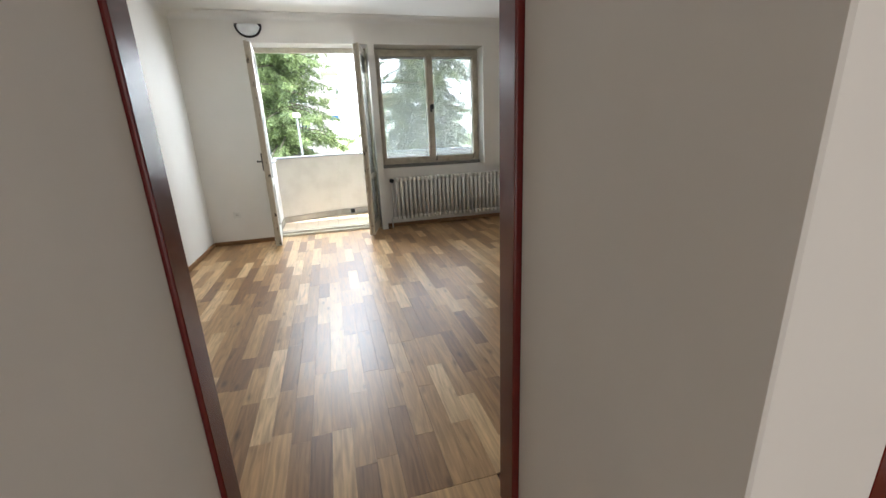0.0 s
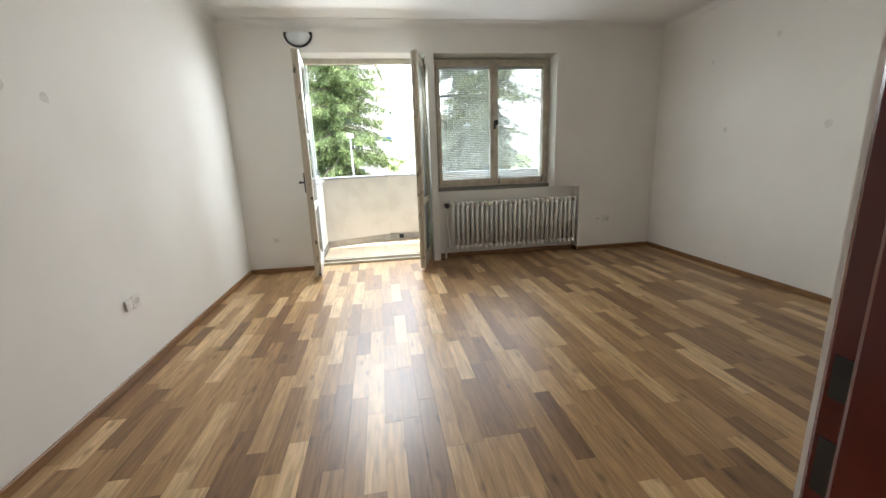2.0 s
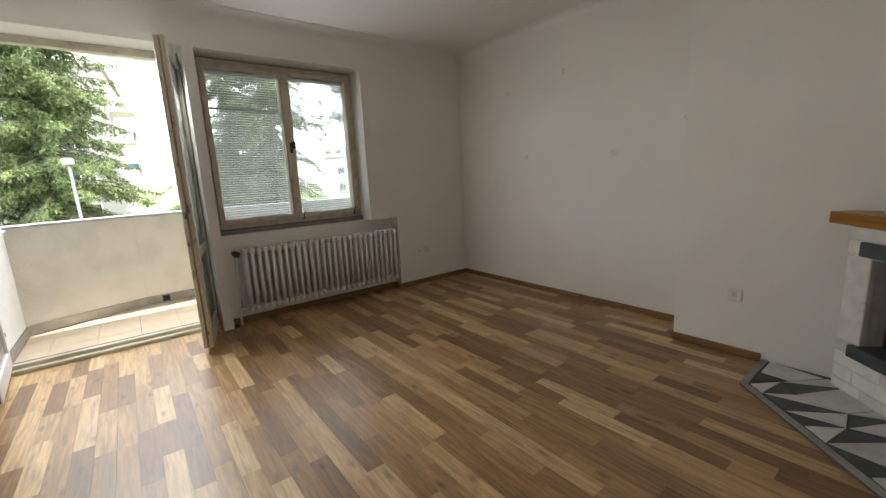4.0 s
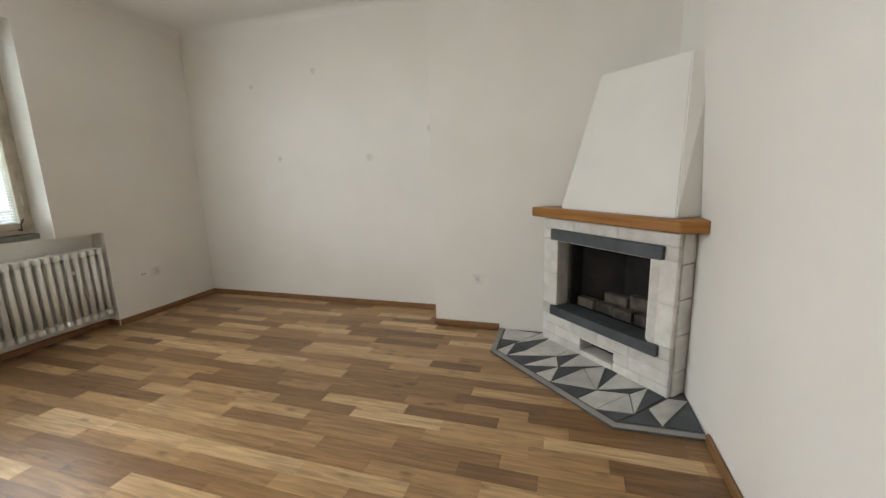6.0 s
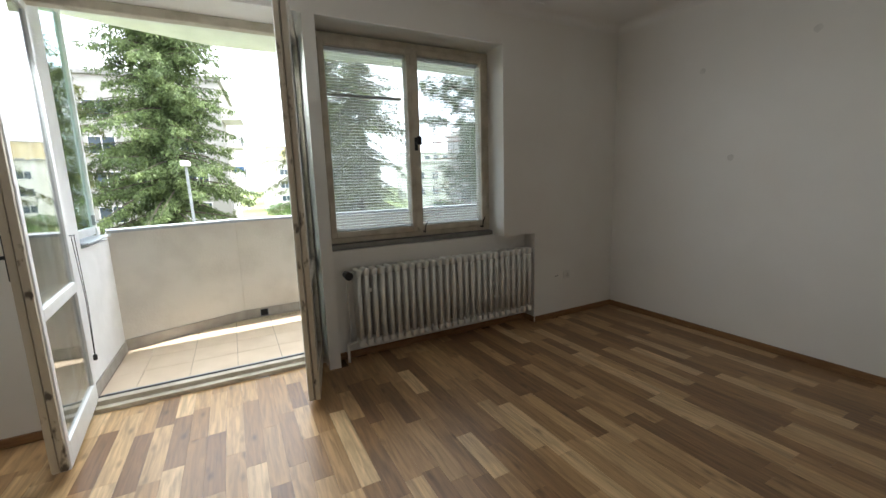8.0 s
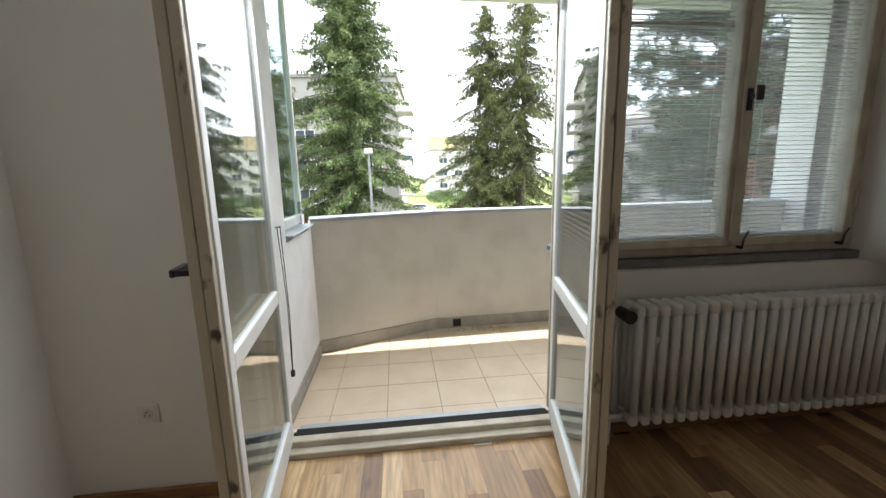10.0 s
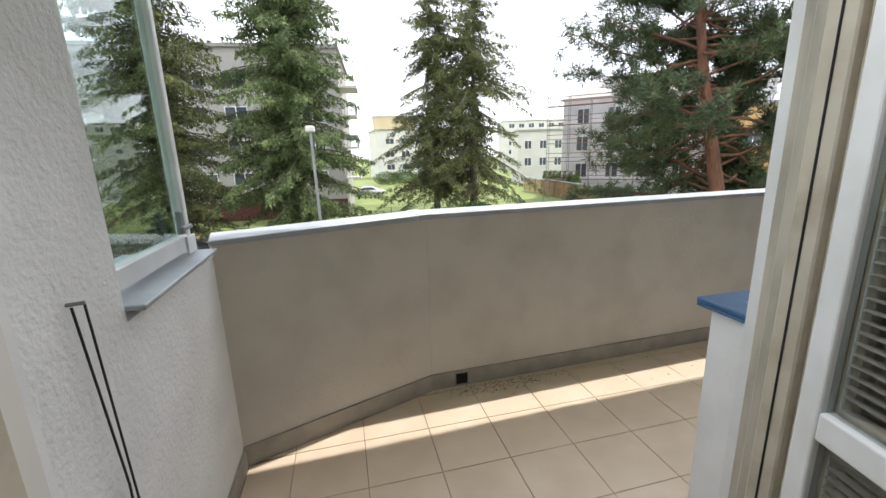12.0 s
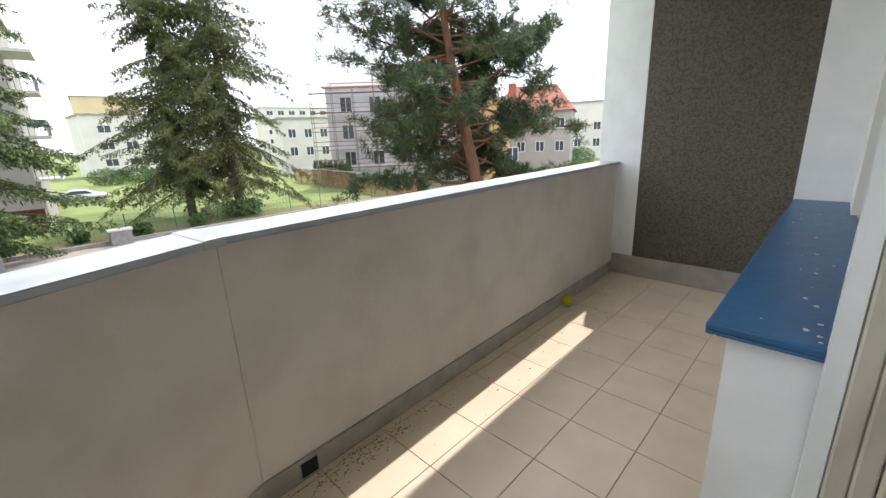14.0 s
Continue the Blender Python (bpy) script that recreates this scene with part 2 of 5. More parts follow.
M_YELLOW = mat("yellow_rubber", (0.62, 0.60, 0.02), 0.6, (0.42, 0.36, 0.02), 30, 0.2, 90)
M_SOIL = mat("wet_debris", (0.40, 0.29, 0.16), 0.85, (0.20, 0.14, 0.08), 60, 0.4, 90)
M_LAMPGLASS = mat("frosted_lamp_glass", (0.74, 0.78, 0.79), 0.3, None, 10)
M_CORD = mat("black_cord", (0.02, 0.02, 0.02), 0.6)
M_SPOT = mat("filled_wall_patch", (0.64, 0.62, 0.575), 0.9, (0.70, 0.68, 0.63), 30)
M_GRASS = mat("lawn", (0.20, 0.25, 0.070), 0.95, (0.125, 0.160, 0.045), 0.35, 0.5, 6, lo=0.35, hi=0.7, bdist=0.05)
M_ASPHALT = mat("asphalt", (0.075, 0.072, 0.07), 0.9, (0.05, 0.05, 0.05), 1.0, 0.3, 30)
M_PAVE = mat("pavement_concrete", (0.36, 0.32, 0.28), 0.9, (0.28, 0.25, 0.22), 1.5, 0.2, 20)
M_KERB = mat("kerb_stone", (0.34, 0.33, 0.31), 0.85, (0.26, 0.25, 0.24), 4, 0.2, 20)
M_BARK = mat("spruce_bark", (0.11, 0.085, 0.065), 0.95, (0.06, 0.047, 0.037), 5, 0.6, 12, stretch=(1, 1, 0.3), bdist=0.04)
M_PINEBARK = mat("red_pine_bark", (0.20, 0.088, 0.048), 0.95, (0.085, 0.045, 0.03), 4, 0.7, 10, stretch=(1, 1, 0.35), bdist=0.05)
M_SPRUCE = mat("spruce_needles", (0.150, 0.200, 0.064), 0.7, (0.070, 0.105, 0.036), 0.9, rnd="island")
M_SPRUCE2 = mat("old_spruce_needles", (0.145, 0.160, 0.042), 0.7, (0.055, 0.070, 0.024), 0.8, rnd="island")
M_PINE = mat("pine_needles", (0.075, 0.108, 0.040), 0.7, (0.036, 0.056, 0.023), 0.9, rnd="island")
M_BUSH = mat("bush_leaves", (0.09, 0.17, 0.035), 0.75, (0.05, 0.10, 0.02), 1.5, rnd="island")
M_HOUSEGREY = mat("grey_facade", (0.40, 0.385, 0.355), 0.9, (0.36, 0.345, 0.32), 0.6, 0.1, 8)
M_HOUSEWHITE = mat("white_facade", (0.66, 0.645, 0.60), 0.9, (0.60, 0.585, 0.55), 0.4)
M_HOUSEYELLOW = mat("ochre_facade", (0.62, 0.51, 0.33), 0.9, (0.58, 0.47, 0.30), 0.3)
M_HOUSEORANGE = mat("orange_facade", (0.58, 0.38, 0.17), 0.9, (0.53, 0.34, 0.15), 0.4)
M_HOUSELILAC = mat("bare_grey_insulation", (0.72, 0.72, 0.75), 0.9, (0.63, 0.63, 0.66), 0.7)
M_ORANGERED = mat("orange_red_panel", (0.65, 0.13, 0.04), 0.8)
M_BRICK = mat("dark_red_brick", (0.14, 0.05, 0.033), 0.9, (0.08, 0.033, 0.025), 5, 0.3, 20, rnd="object")
M_ROOF = mat("red_roof_tile", (0.33, 0.12, 0.075), 0.8, (0.25, 0.09, 0.06), 2)
M_WINDARK = mat("window_glass_far", (0.06, 0.08, 0.10), 0.12)
M_WINFRAME = mat("white_plastic_frame", (0.75, 0.75, 0.74), 0.4)
M_STEEL = mat("galvanised_steel", (0.30, 0.31, 0.32), 0.5, (0.24, 0.25, 0.26), 8, metal=0.6)
M_FENCEWOOD = mat("larch_fence", (0.30, 0.175, 0.085), 0.7, (0.22, 0.125, 0.06), 3, rnd="object")
M_FENCEGREEN = mat("green_wire", (0.045, 0.16, 0.085), 0.6)
M_CAR = mat("silver_car_paint", (0.55, 0.56, 0.57), 0.28, None, 5, metal=0.5)
M_DCAR = mat("dark_car_paint", (0.03, 0.032, 0.036), 0.2, None, 5, metal=0.3)
M_TYRE = mat("tyre_rubber", (0.02, 0.02, 0.02), 0.8)
M_RUST = mat("scaffold_board", (0.26, 0.13, 0.085), 0.85, (0.2, 0.1, 0.07), 2)
# skylight through the door and window openings
def skylight(name, centre, width, height, watts, target):
    data = bpy.data.lights.new(name, "AREA")
    data.shape, data.size, data.size_y, data.energy, data.color = "RECTANGLE", width, height, watts, (0.96, 0.985, 1.0)
    new(name, data).matrix_world = look(centre, target)


skylight("door_skylight", (-0.26, 0.14, 2.07), 1.25, 0.58, 8.5, (-0.26, -2.0, 0.2))
skylight("window_skylight", (1.22, 0.03, 1.62), 1.25, 1.3, 1.5, (1.22, -3, 1.62))
# added fill lamp that brightens the hall from an unseen, assumed rear doorway
hall_data = bpy.data.lights.new("hall_fill_lamp", "AREA")
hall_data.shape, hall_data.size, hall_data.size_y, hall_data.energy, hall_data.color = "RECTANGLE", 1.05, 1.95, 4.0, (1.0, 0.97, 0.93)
new("hall_fill_lamp", hall_data).matrix_world = look((0.1, -7.65, 1.05), (0.9, -4, 1.05))


# ---- builders ----
def mesh_ob(name, bm, material, parent=None, smooth=False):
    me = bpy.data.meshes.new(name)
    bmesh.ops.recalc_face_normals(bm, faces=bm.faces)
    bm.to_mesh(me)
    bm.free()
    me.materials.append(material)
    if smooth:
        me.polygons.foreach_set("use_smooth", [True] * len(me.polygons))
    ob = new(name, me)
    ob.parent = parent
    return ob


def part(name, bm, material, parent, label="", smooth=False):
    ob = mesh_ob(name, bm, material, parent, smooth)
    return tagged(ob, label) if label else ob


def thing(name, place, label, category, group="", kind="", turn=0):
    ob = new(name)
    ob.empty_display_size = 0.1
    ob.matrix_basis = pose(*place, 0, 0, turn)
    return tagged(ob, label, category, group, kind)


def box(bm, x0, x1, y0, y1, z0, z1, bevel=0.0, seg=1):
    vs = [bm.verts.new(p) for p in ((x0, y0, z0), (x1, y0, z0), (x1, y1, z0), (x0, y1, z0), (x0, y0, z1), (x1, y0, z1), (x1, y1, z1), (x0, y1, z1))]
    fs = [bm.faces.new([vs[i] for i in q]) for q in ((0, 3, 2, 1), (4, 5, 6, 7), (0, 1, 5, 4), (1, 2, 6, 5), (2, 3, 7, 6), (3, 0, 4, 7))]
    if bevel:
        es = list({e for f in fs for e in f.edges})
        bmesh.ops.bevel(bm, geom=es, offset=bevel, segments=seg, affect="EDGES", profile=0.5)
    return bm


def boxes(*rows, bevel=0.0, seg=1):
    bm = bmesh.new()
    for r in rows:
        box(bm, *r, bevel=bevel, seg=seg)
    return bm


def prism(points, z0, z1, bevel=0.0):
    """An upright prism on a plan of points."""
    bm = bmesh.new()
    low = [bm.verts.new((x, y, z0)) for x, y in points]
    high = [bm.verts.new((x, y, z1)) for x, y in points]
    bm.faces.new(low[::-1])
    bm.faces.new(high)
    k = len(points)
    for i in range(k):
        bm.faces.new((low[i], low[(i + 1) % k], high[(i + 1) % k], high[i]))
    if bevel:
        bmesh.ops.bevel(bm, geom=list(bm.edges), offset=bevel, segments=1, affect="EDGES")
    return bm


def tube(bm, a, b, r0, r1=None, n=10):
    """A round bar from a to b."""
    a, b = Vector(a), Vector(b)
    r1 = r0 if r1 is None else r1
    q = (b - a).to_track_quat("Z", "Y")
    ra = [bm.verts.new(a + q @ Vector((r0 * math.cos(k * math.tau / n), r0 * math.sin(k * math.tau / n), 0))) for k in range(n)]
    rb = [bm.verts.new(b + q @ Vector((r1 * math.cos(k * math.tau / n), r1 * math.sin(k * math.tau / n), 0))) for k in range(n)]
    for k in range(n):
        bm.faces.new((ra[k], ra[(k + 1) % n], rb[(k + 1) % n], rb[k]))
    bm.faces.new(ra[::-1])
    bm.faces.new(rb)
    return bm


def structure(name, bm, material, label, category, parent=None):
    return tagged(mesh_ob(name, bm, material, parent), label, category, kind="structure")


# ---- the room: x to the right along the window wall, y out to the balcony ----
XL, XR, XS, YB, ZC, YS = -1.71, 3.325, 2.98, -4.39, 2.68, -2.72
DL, DR, DT = -0.965, 0.445, 2.38          # balcony door opening
WL, WR, WZ, WT = 0.525, 1.985, 0.875, 2.365  # window opening
NR, NT = 2.32, 0.83                      # radiator niche
ZB = -0.066                              # balcony floor
YO = 0.40                                # outer face of the window wall

structure("wall_north", boxes((XL - 0.3, DL, 0, YO, ZB - 0.3, ZC + 0.1), (DL, WR, 0, YO, DT, ZC + 0.1), (DR, WL, 0, YO, ZB - 0.3, DT), (WR, XR + 0.6, 0, YO, WZ - 0.045, ZC + 0.1),
                              (NR, XR + 0.6, 0, YO, ZB - 0.3, WZ - 0.045), (WL, NR, 0.14, YO, ZB - 0.3, WZ - 0.045), (DL, DR, 0.02, YO, ZB - 0.3, -0.004)), M_WALL,
          "cream-white plastered window wall with a radiator niche", "wall")
structure("wall_west", boxes((XL - 0.3, XL, YB, 0, -0.2, ZC + 0.1)), M_WALL, "plain cream-white plastered side wall", "wall")
structure("wall_east", boxes((XR, XR + 0.4, YS, 0, -0.2, ZC + 0.1), (XS, XR + 0.4, YB, YS, -0.2, ZC + 0.1)), M_WALL, "cream-white plastered wall with a shallow chimney projection", "wall")
JL, JR, JT = -0.60, 0.345, 2.02           # structural opening of the hall door
YH = -4.555                              # hall face of the back wall
structure("wall_south", boxes((XL - 0.3, JL, YH, YB, -0.2, ZC + 0.1), (JR + 0.03, XR + 0.4, YH, YB, -0.2, ZC + 0.1), (JL, JR + 0.03, YH, YB, JT, ZC + 0.1)), M_WALL,
          "plastered wall between hall and room with the doorway", "wall")
structure("ceiling", boxes((XL - 0.3, XR + 0.4, YB, 0.0, ZC, ZC + 0.2)), M_CEIL, "white painted plaster ceiling", "ceiling")
structure("ceiling_hall", boxes((-2.2, 1.9, -7.8, YH, 2.6, 2.8)), M_CEIL, "white painted hall ceiling", "ceiling")
floor = structure("floor", boxes((XL - 0.1, XR + 0.1, YB - 0.17, 0.145, -0.12, -0.006)), M_SUB, "oak-look laminate floor of staggered strips", "floor")
structure("floor_hall", boxes((-2.2, 1.9, -7.8, YB - 0.171, -0.12, -0.003)), M_STRIPS, "wood-look hall floor", "floor")
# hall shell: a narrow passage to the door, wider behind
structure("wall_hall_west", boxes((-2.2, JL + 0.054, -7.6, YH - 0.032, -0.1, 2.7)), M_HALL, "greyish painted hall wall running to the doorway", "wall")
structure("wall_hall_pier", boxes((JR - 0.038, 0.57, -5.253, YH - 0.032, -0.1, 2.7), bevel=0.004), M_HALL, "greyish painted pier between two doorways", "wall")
# unseen rear wall; its opening is added to hold the fill lamp
structure("wall_hall_south", boxes((-2.2, -0.3, -7.8, -7.6, -0.1, 2.7), (0.8, 1.9, -7.8, -7.6, -0.1, 2.7), (-0.3, 0.8, -7.8, -7.6, 2.05, 2.7)), M_HALL, "unseen plastered hall wall with an opening added for the fill lamp", "wall")
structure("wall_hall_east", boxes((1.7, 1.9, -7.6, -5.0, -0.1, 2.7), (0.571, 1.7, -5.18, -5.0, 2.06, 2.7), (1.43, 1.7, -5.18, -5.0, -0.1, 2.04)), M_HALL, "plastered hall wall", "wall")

# coved corner between wall and ceiling
def cove(name, a, b, inward):
    a, b, n = Vector(a), Vector(b), Vector(inward)
    bm = bmesh.new()
    R, k = 0.07, 6
    rows = []
    for p in (a, b):
        ring = []
        for i in range(k + 1):
            t = math.pi / 2 * i / k
            ring.append(bm.verts.new(p + n * (R * (1 - math.sin(t)) + 0.001) + Vector((0, 0, -R * (1 - math.cos(t)) - 0.001))))
        ring.append(bm.verts.new(p + n * -0.01 + Vector((0, 0, 0.01))))
        rows.append(ring)
    for i in range(k + 1):
        bm.faces.new((rows[0][i], rows[0][i + 1], rows[1][i + 1], rows[1][i]))
    bm.faces.new((rows[0][-1], rows[0][0], rows[1][0], rows[1][-1]))
    bm.faces.new(rows[0])
    bm.faces.new(rows[1][::-1])
    return structure(name, bm, M_CEIL, "rounded plaster cove under the ceiling", "trim")


cove("trim_cove_north", (XL, 0, ZC), (XR, 0, ZC), (0, -1, 0))
cove("trim_cove_west", (XL, YB, ZC), (XL, 0, ZC), (1, 0, 0))
cove("trim_cove_east", (XR, YS, ZC), (XR, 0, ZC), (-1, 0, 0))
cove("trim_cove_chimney", (XS, YB, ZC), (XS, YS, ZC), (-1, 0, 0))
structure("trim_ceiling_cord", tube(bmesh.new(), (XL + 0.3, -0.13, ZC - 0.004), (2.3, -0.13, ZC - 0.004), 0.006, n=6), M_CEIL, "thin painted-over cable line along the ceiling", "trim")

# baseboards
def baseboard(name, x0, x1, y0, y1):
    return structure(name, boxes((x0, x1, y0, y1, 0.0, 0.052), bevel=0.004), M_BASE, "brown wooden baseboard", "baseboard")


BT = 0.016
baseboard("baseboard", XL + 0.001, DL - 0.02, -BT, -0.001)
baseboard("baseboard", WL - 0.05, NR - 0.001, 0.139 - BT, 0.139)
baseboard("baseboard", NR + 0.001, XR - 0.001, -BT, -0.001)
baseboard("baseboard", NR - BT, NR - 0.001, 0.0, 0.12)
baseboard("baseboard", XL + 0.001, XL + BT, YB + 0.02, -BT - 0.001)
baseboard("baseboard", XR - BT, XR - 0.001, YS + 0.001, -BT - 0.001)
baseboard("baseboard", XS + 0.001, XR - BT - 0.001, YS + 0.001, YS + BT)
baseboard("baseboard", XS - BT, XS - 0.001, -3.25, YS + 0.001)
baseboard("baseboard", JR + 0.12, 1.86, YB + 0.001, YB + BT)
baseboard("baseboard", XL + BT + 0.001, JL - 0.08, YB + 0.001, YB + BT)

# ---- dark red steel door frame to the hall ----
dframe = thing("door_frame", (0, 0, 0), "dark red gloss-painted steel door frame without a leaf", "door frame", kind="structure")
part("jamb", boxes((JL, JL + 0.066, YH - 0.03, YH + 0.075, 0, JT - 0.035), (JL, JL + 0.026, YH + 0.0755, YB - 0.045, 0, JT - 0.035), bevel=0.006, seg=2), M_RED, dframe)
part("jamb", boxes((JR - 0.058, JR + 0.029, YH - 0.03, YH + 0.075, 0, JT - 0.035), (JR - 0.028, JR + 0.029, YH + 0.0755, YB - 0.045, 0, JT - 0.035), bevel=0.006, seg=2), M_RED, dframe)
part("lintel", boxes((JL, JR + 0.029, YH - 0.03, YH + 0.075, JT - 0.034, JT), bevel=0.006, seg=2), M_RED, dframe)
for z0, z1 in ((0.87, 0.94), (0.99, 1.04)):
    part("strike_plate", boxes((JR - 0.0295, JR - 0.0275, YB - 0.076, YB - 0.056, z0, z1)), M_BLACK, dframe, "dark lock recess in the jamb")
part("hinge_pin", tube(bmesh.new(), (JL + 0.02, YB - 0.038, 1.6), (JL + 0.02, YB - 0.038, 1.7), 0.008), M_RED, dframe)
structure("trim_reveal", boxes((JL + 0.001, JL + 0.025, YB - 0.0445, YB, 0.001, JT - 0.001), bevel=0.002), M_WALL, "plastered edge beside the door frame", "trim")
structure("trim_threshold", boxes((JL + 0.03, JR - 0.03, YH - 0.005, YB + 0.0015, -0.004, 0.0), bevel=0.001), M_STRIPS, "laminate strip level with the floor in the doorway", "threshold")
hframe = thing("door_frame", (0.573, -5.15, 0), "dark red gloss-painted door frame beside the hall pier", "door frame", kind="structure")
for x in (0.0, 0.80):
    part("jamb", boxes((x, x + 0.05, -0.1, 0.06, 0, 2.0), bevel=0.006, seg=2), M_RED, hframe)
part("lintel", boxes((0.0, 0.85, -0.1, 0.06, 2.001, 2.05), bevel=0.006, seg=2), M_RED, hframe)
part("door_leaf", boxes((0.052, 0.798, 0.0, 0.04, 0.01, 1.995), bevel=0.003), M_RED, hframe, "closed dark red door leaf")


# ---- window and balcony door ----
def slats(parent, x0, x1, y, z0, z1, step, tilt, lacquer):
    """Blind slats that share one mesh, with cords and a bottom rail."""
    w = x1 - x0
    bm = bmesh.new()
    c = [(-0.011, 0.0), (-0.004, 0.0016), (0.004, 0.0016), (0.011, 0.0)]
    rows = [[bm.verts.new((x, yy, zz)) for yy, zz in c] for x in (0, w)]
    low = [[bm.verts.new((x, yy, zz - 0.0004)) for yy, zz in c] for x in (0, w)]
    for k in range(3):
        bm.faces.new((rows[0][k], rows[1][k], rows[1][k + 1], rows[0][k + 1]))
        bm.faces.new((low[0][k + 1], low[1][k + 1], low[1][k], low[0][k]))
    first = None
    for k in range(int((z1 - z0 - 0.03) / step)):
        z = z1 - 0.03 - step * k
        if first is None:
            first = part("slat", bm, lacquer, parent)
            ob = first
        else:
            ob = new("slat", first.data)
            ob.parent = parent
        ob.matrix_basis = pose(x0, y, z, tilt + random.uniform(-2, 2), 0, 0)
    part("headrail", boxes((x0, x1, y - 0.012, y + 0.012, z1 - 0.022, z1)), lacquer, parent)
    part("bottom_rail", boxes((x0, x1, y - 0.012, y + 0.012, z0, z0 + 0.012), bevel=0.002), lacquer, parent)
    for k in (0.14, 0.86):
        part("cord", tube(bmesh.new(), (x0 + w * k, y - 0.013, z0), (x0 + w * k, y - 0.013, z1), 0.0012, n=5), lacquer, parent)


win = thing("window_1", (0, 0.22, 0), "double cream-painted wooden casement window with blinds between the panes", "window", kind="structure")
FW = 0.042
part("window_frame", boxes((WL, WL + FW, 0, 0.13, WZ, WT), (WR - FW, WR, 0, 0.13, WZ, WT), (WL + FW, WR - FW, 0, 0.13, WT - FW, WT), (WL + FW, WR - FW, 0, 0.13, WZ, WZ + FW), bevel=0.004), M_FRAME, win)
MX = (WL + WR) / 2 + 0.02
for x0, x1, tag in ((WL + FW + 0.002, MX - 0.002, 0), (MX + 0.002, WR - FW - 0.002, 1)):
    z0, z1, s = WZ + FW + 0.002, WT - FW - 0.002, 0.044
    sash = part("sash", boxes((x0, x0 + s, -0.022, 0.075, z0, z1), (x1 - s, x1, -0.022, 0.075, z0, z1), (x0 + s, x1 - s, -0.022, 0.075, z1 - s, z1), (x0 + s, x1 - s, -0.022, 0.075, z0, z0 + s), bevel=0.006, seg=2), M_FRAME, win)
    for yy in (0.002, 0.066):
        g = part("pane", boxes((x0 + s - 0.004, x1 - s + 0.004, yy, yy + 0.003, z0 + s - 0.004, z1 - s + 0.004)), M_GLASS_HAZY, sash)
        g.visible_shadow = False
    slats(sash, x0 + s + 0.004, x1 - s - 0.004, 0.034, z0 + s + 0.002, z1 - s - 0.002, 0.0215, 6, M_SLAT)
    for zz in (z0 + 0.22, z1 - 0.22):
        hx = x0 + 0.006 if tag == 0 else x1 - 0.006
        part("hinge", tube(bmesh.new(), (hx, -0.03, zz - 0.045), (hx, -0.03, zz + 0.045), 0.009, n=8), M_FRAME, sash)
part("meeting_bead", boxes((MX - 0.024, MX + 0.024, -0.036, -0.0225, WZ + FW + 0.03, WT - FW - 0.03), bevel=0.005, seg=2), M_FRAME, win)
part("espagnolette", boxes((MX - 0.014, MX + 0.014, -0.046, -0.037, 1.56, 1.66), (MX - 0.008, MX + 0.008, -0.075, -0.047, 1.61, 1.63), (MX - 0.008, MX + 0.03, -0.088, -0.076, 1.60, 1.665), bevel=0.003), M_BLACK, win, "dark metal window handle")
part("mid_rail", boxes((WL + FW + 0.06, MX - 0.06, 0.078, 0.1, 1.955, 1.975)), M_FRAME, win, "yellowed horizontal glazing bar outside")
for hx in (MX + 0.055, WR - FW - 0.05):
    bm = tube(bmesh.new(), (hx, -0.03, WZ + 0.03), (hx, -0.035, WZ + 0.08), 0.005, n=6)
    tube(bm, (hx, -0.035, WZ + 0.08), (hx + 0.018, -0.04, WZ + 0.118), 0.005, n=6)
    tube(bm, (hx, -0.03, WZ + 0.035), (hx, 0.004, WZ + 0.035), 0.008, n=6)
    part("stay_hook", bm, M_BLACK, win, "dark bent metal stay hook")
part("window_sill", boxes((DR + 0.012, WR + 0.015, -0.045, 0.195, WZ - 0.043, WZ - 0.003), bevel=0.006, seg=2), M_SILL, win, "dark grey painted inner sill")

dfr = thing("door_1", (0, 0.20, 0), "open double-leaf cream-painted glazed balcony door", "balcony door", kind="structure")
part("door_frame", boxes((DL, DL + 0.02, 0.07, 0.14, 0.06, DT), (DR - 0.045, DR, 0.085, 0.14, 0.06, DT), (DR - 0.025, DR, 0.06, 0.0849, 0.06, DT), (DL + 0.02, DR - 0.05, 0.07, 0.14, DT - 0.055, DT), bevel=0.004), M_FRAME, dfr)
part("frame_rebate", boxes((DR - 0.033, DR - 0.001, 0.1415, 0.168, 0.03, DT - 0.001), (DR - 0.018, DR - 0.001, 0.1685, 0.198, 0.03, DT - 0.001), bevel=0.003), M_FRAME_DIRTY, dfr, "stepped grimy cream rebate of the door frame")
# black strip laid on the frame in place of a groove's shade
part("groove_shade", boxes((DR - 0.0462, DR - 0.0455, 0.110, 0.115, 0.06, DT - 0.06)), M_DARK, dfr, "dark strip standing for the shade in a groove of the door frame")
part("threshold", boxes((DL, DR, 0.0, 0.05, 0.0, 0.06), (DL, DR, -0.05, -0.001, 0.0, 0.03), bevel=0.004), M_FRAME, dfr, "worn cream wooden threshold")
part("threshold_bar", boxes((DL + 0.05, DR - 0.05, 0.052, 0.085, 0.0, 0.055), (DL + 0.05, DR - 0.05, 0.087, 0.14, 0.0, 0.035)), M_DARK, dfr, "blackened metal drip bar")
part("threshold_sheet", boxes((DL + 0.05, DR - 0.05, 0.142, 0.21, 0.006, 0.012)), M_ZINC, dfr, "zinc weather strip")


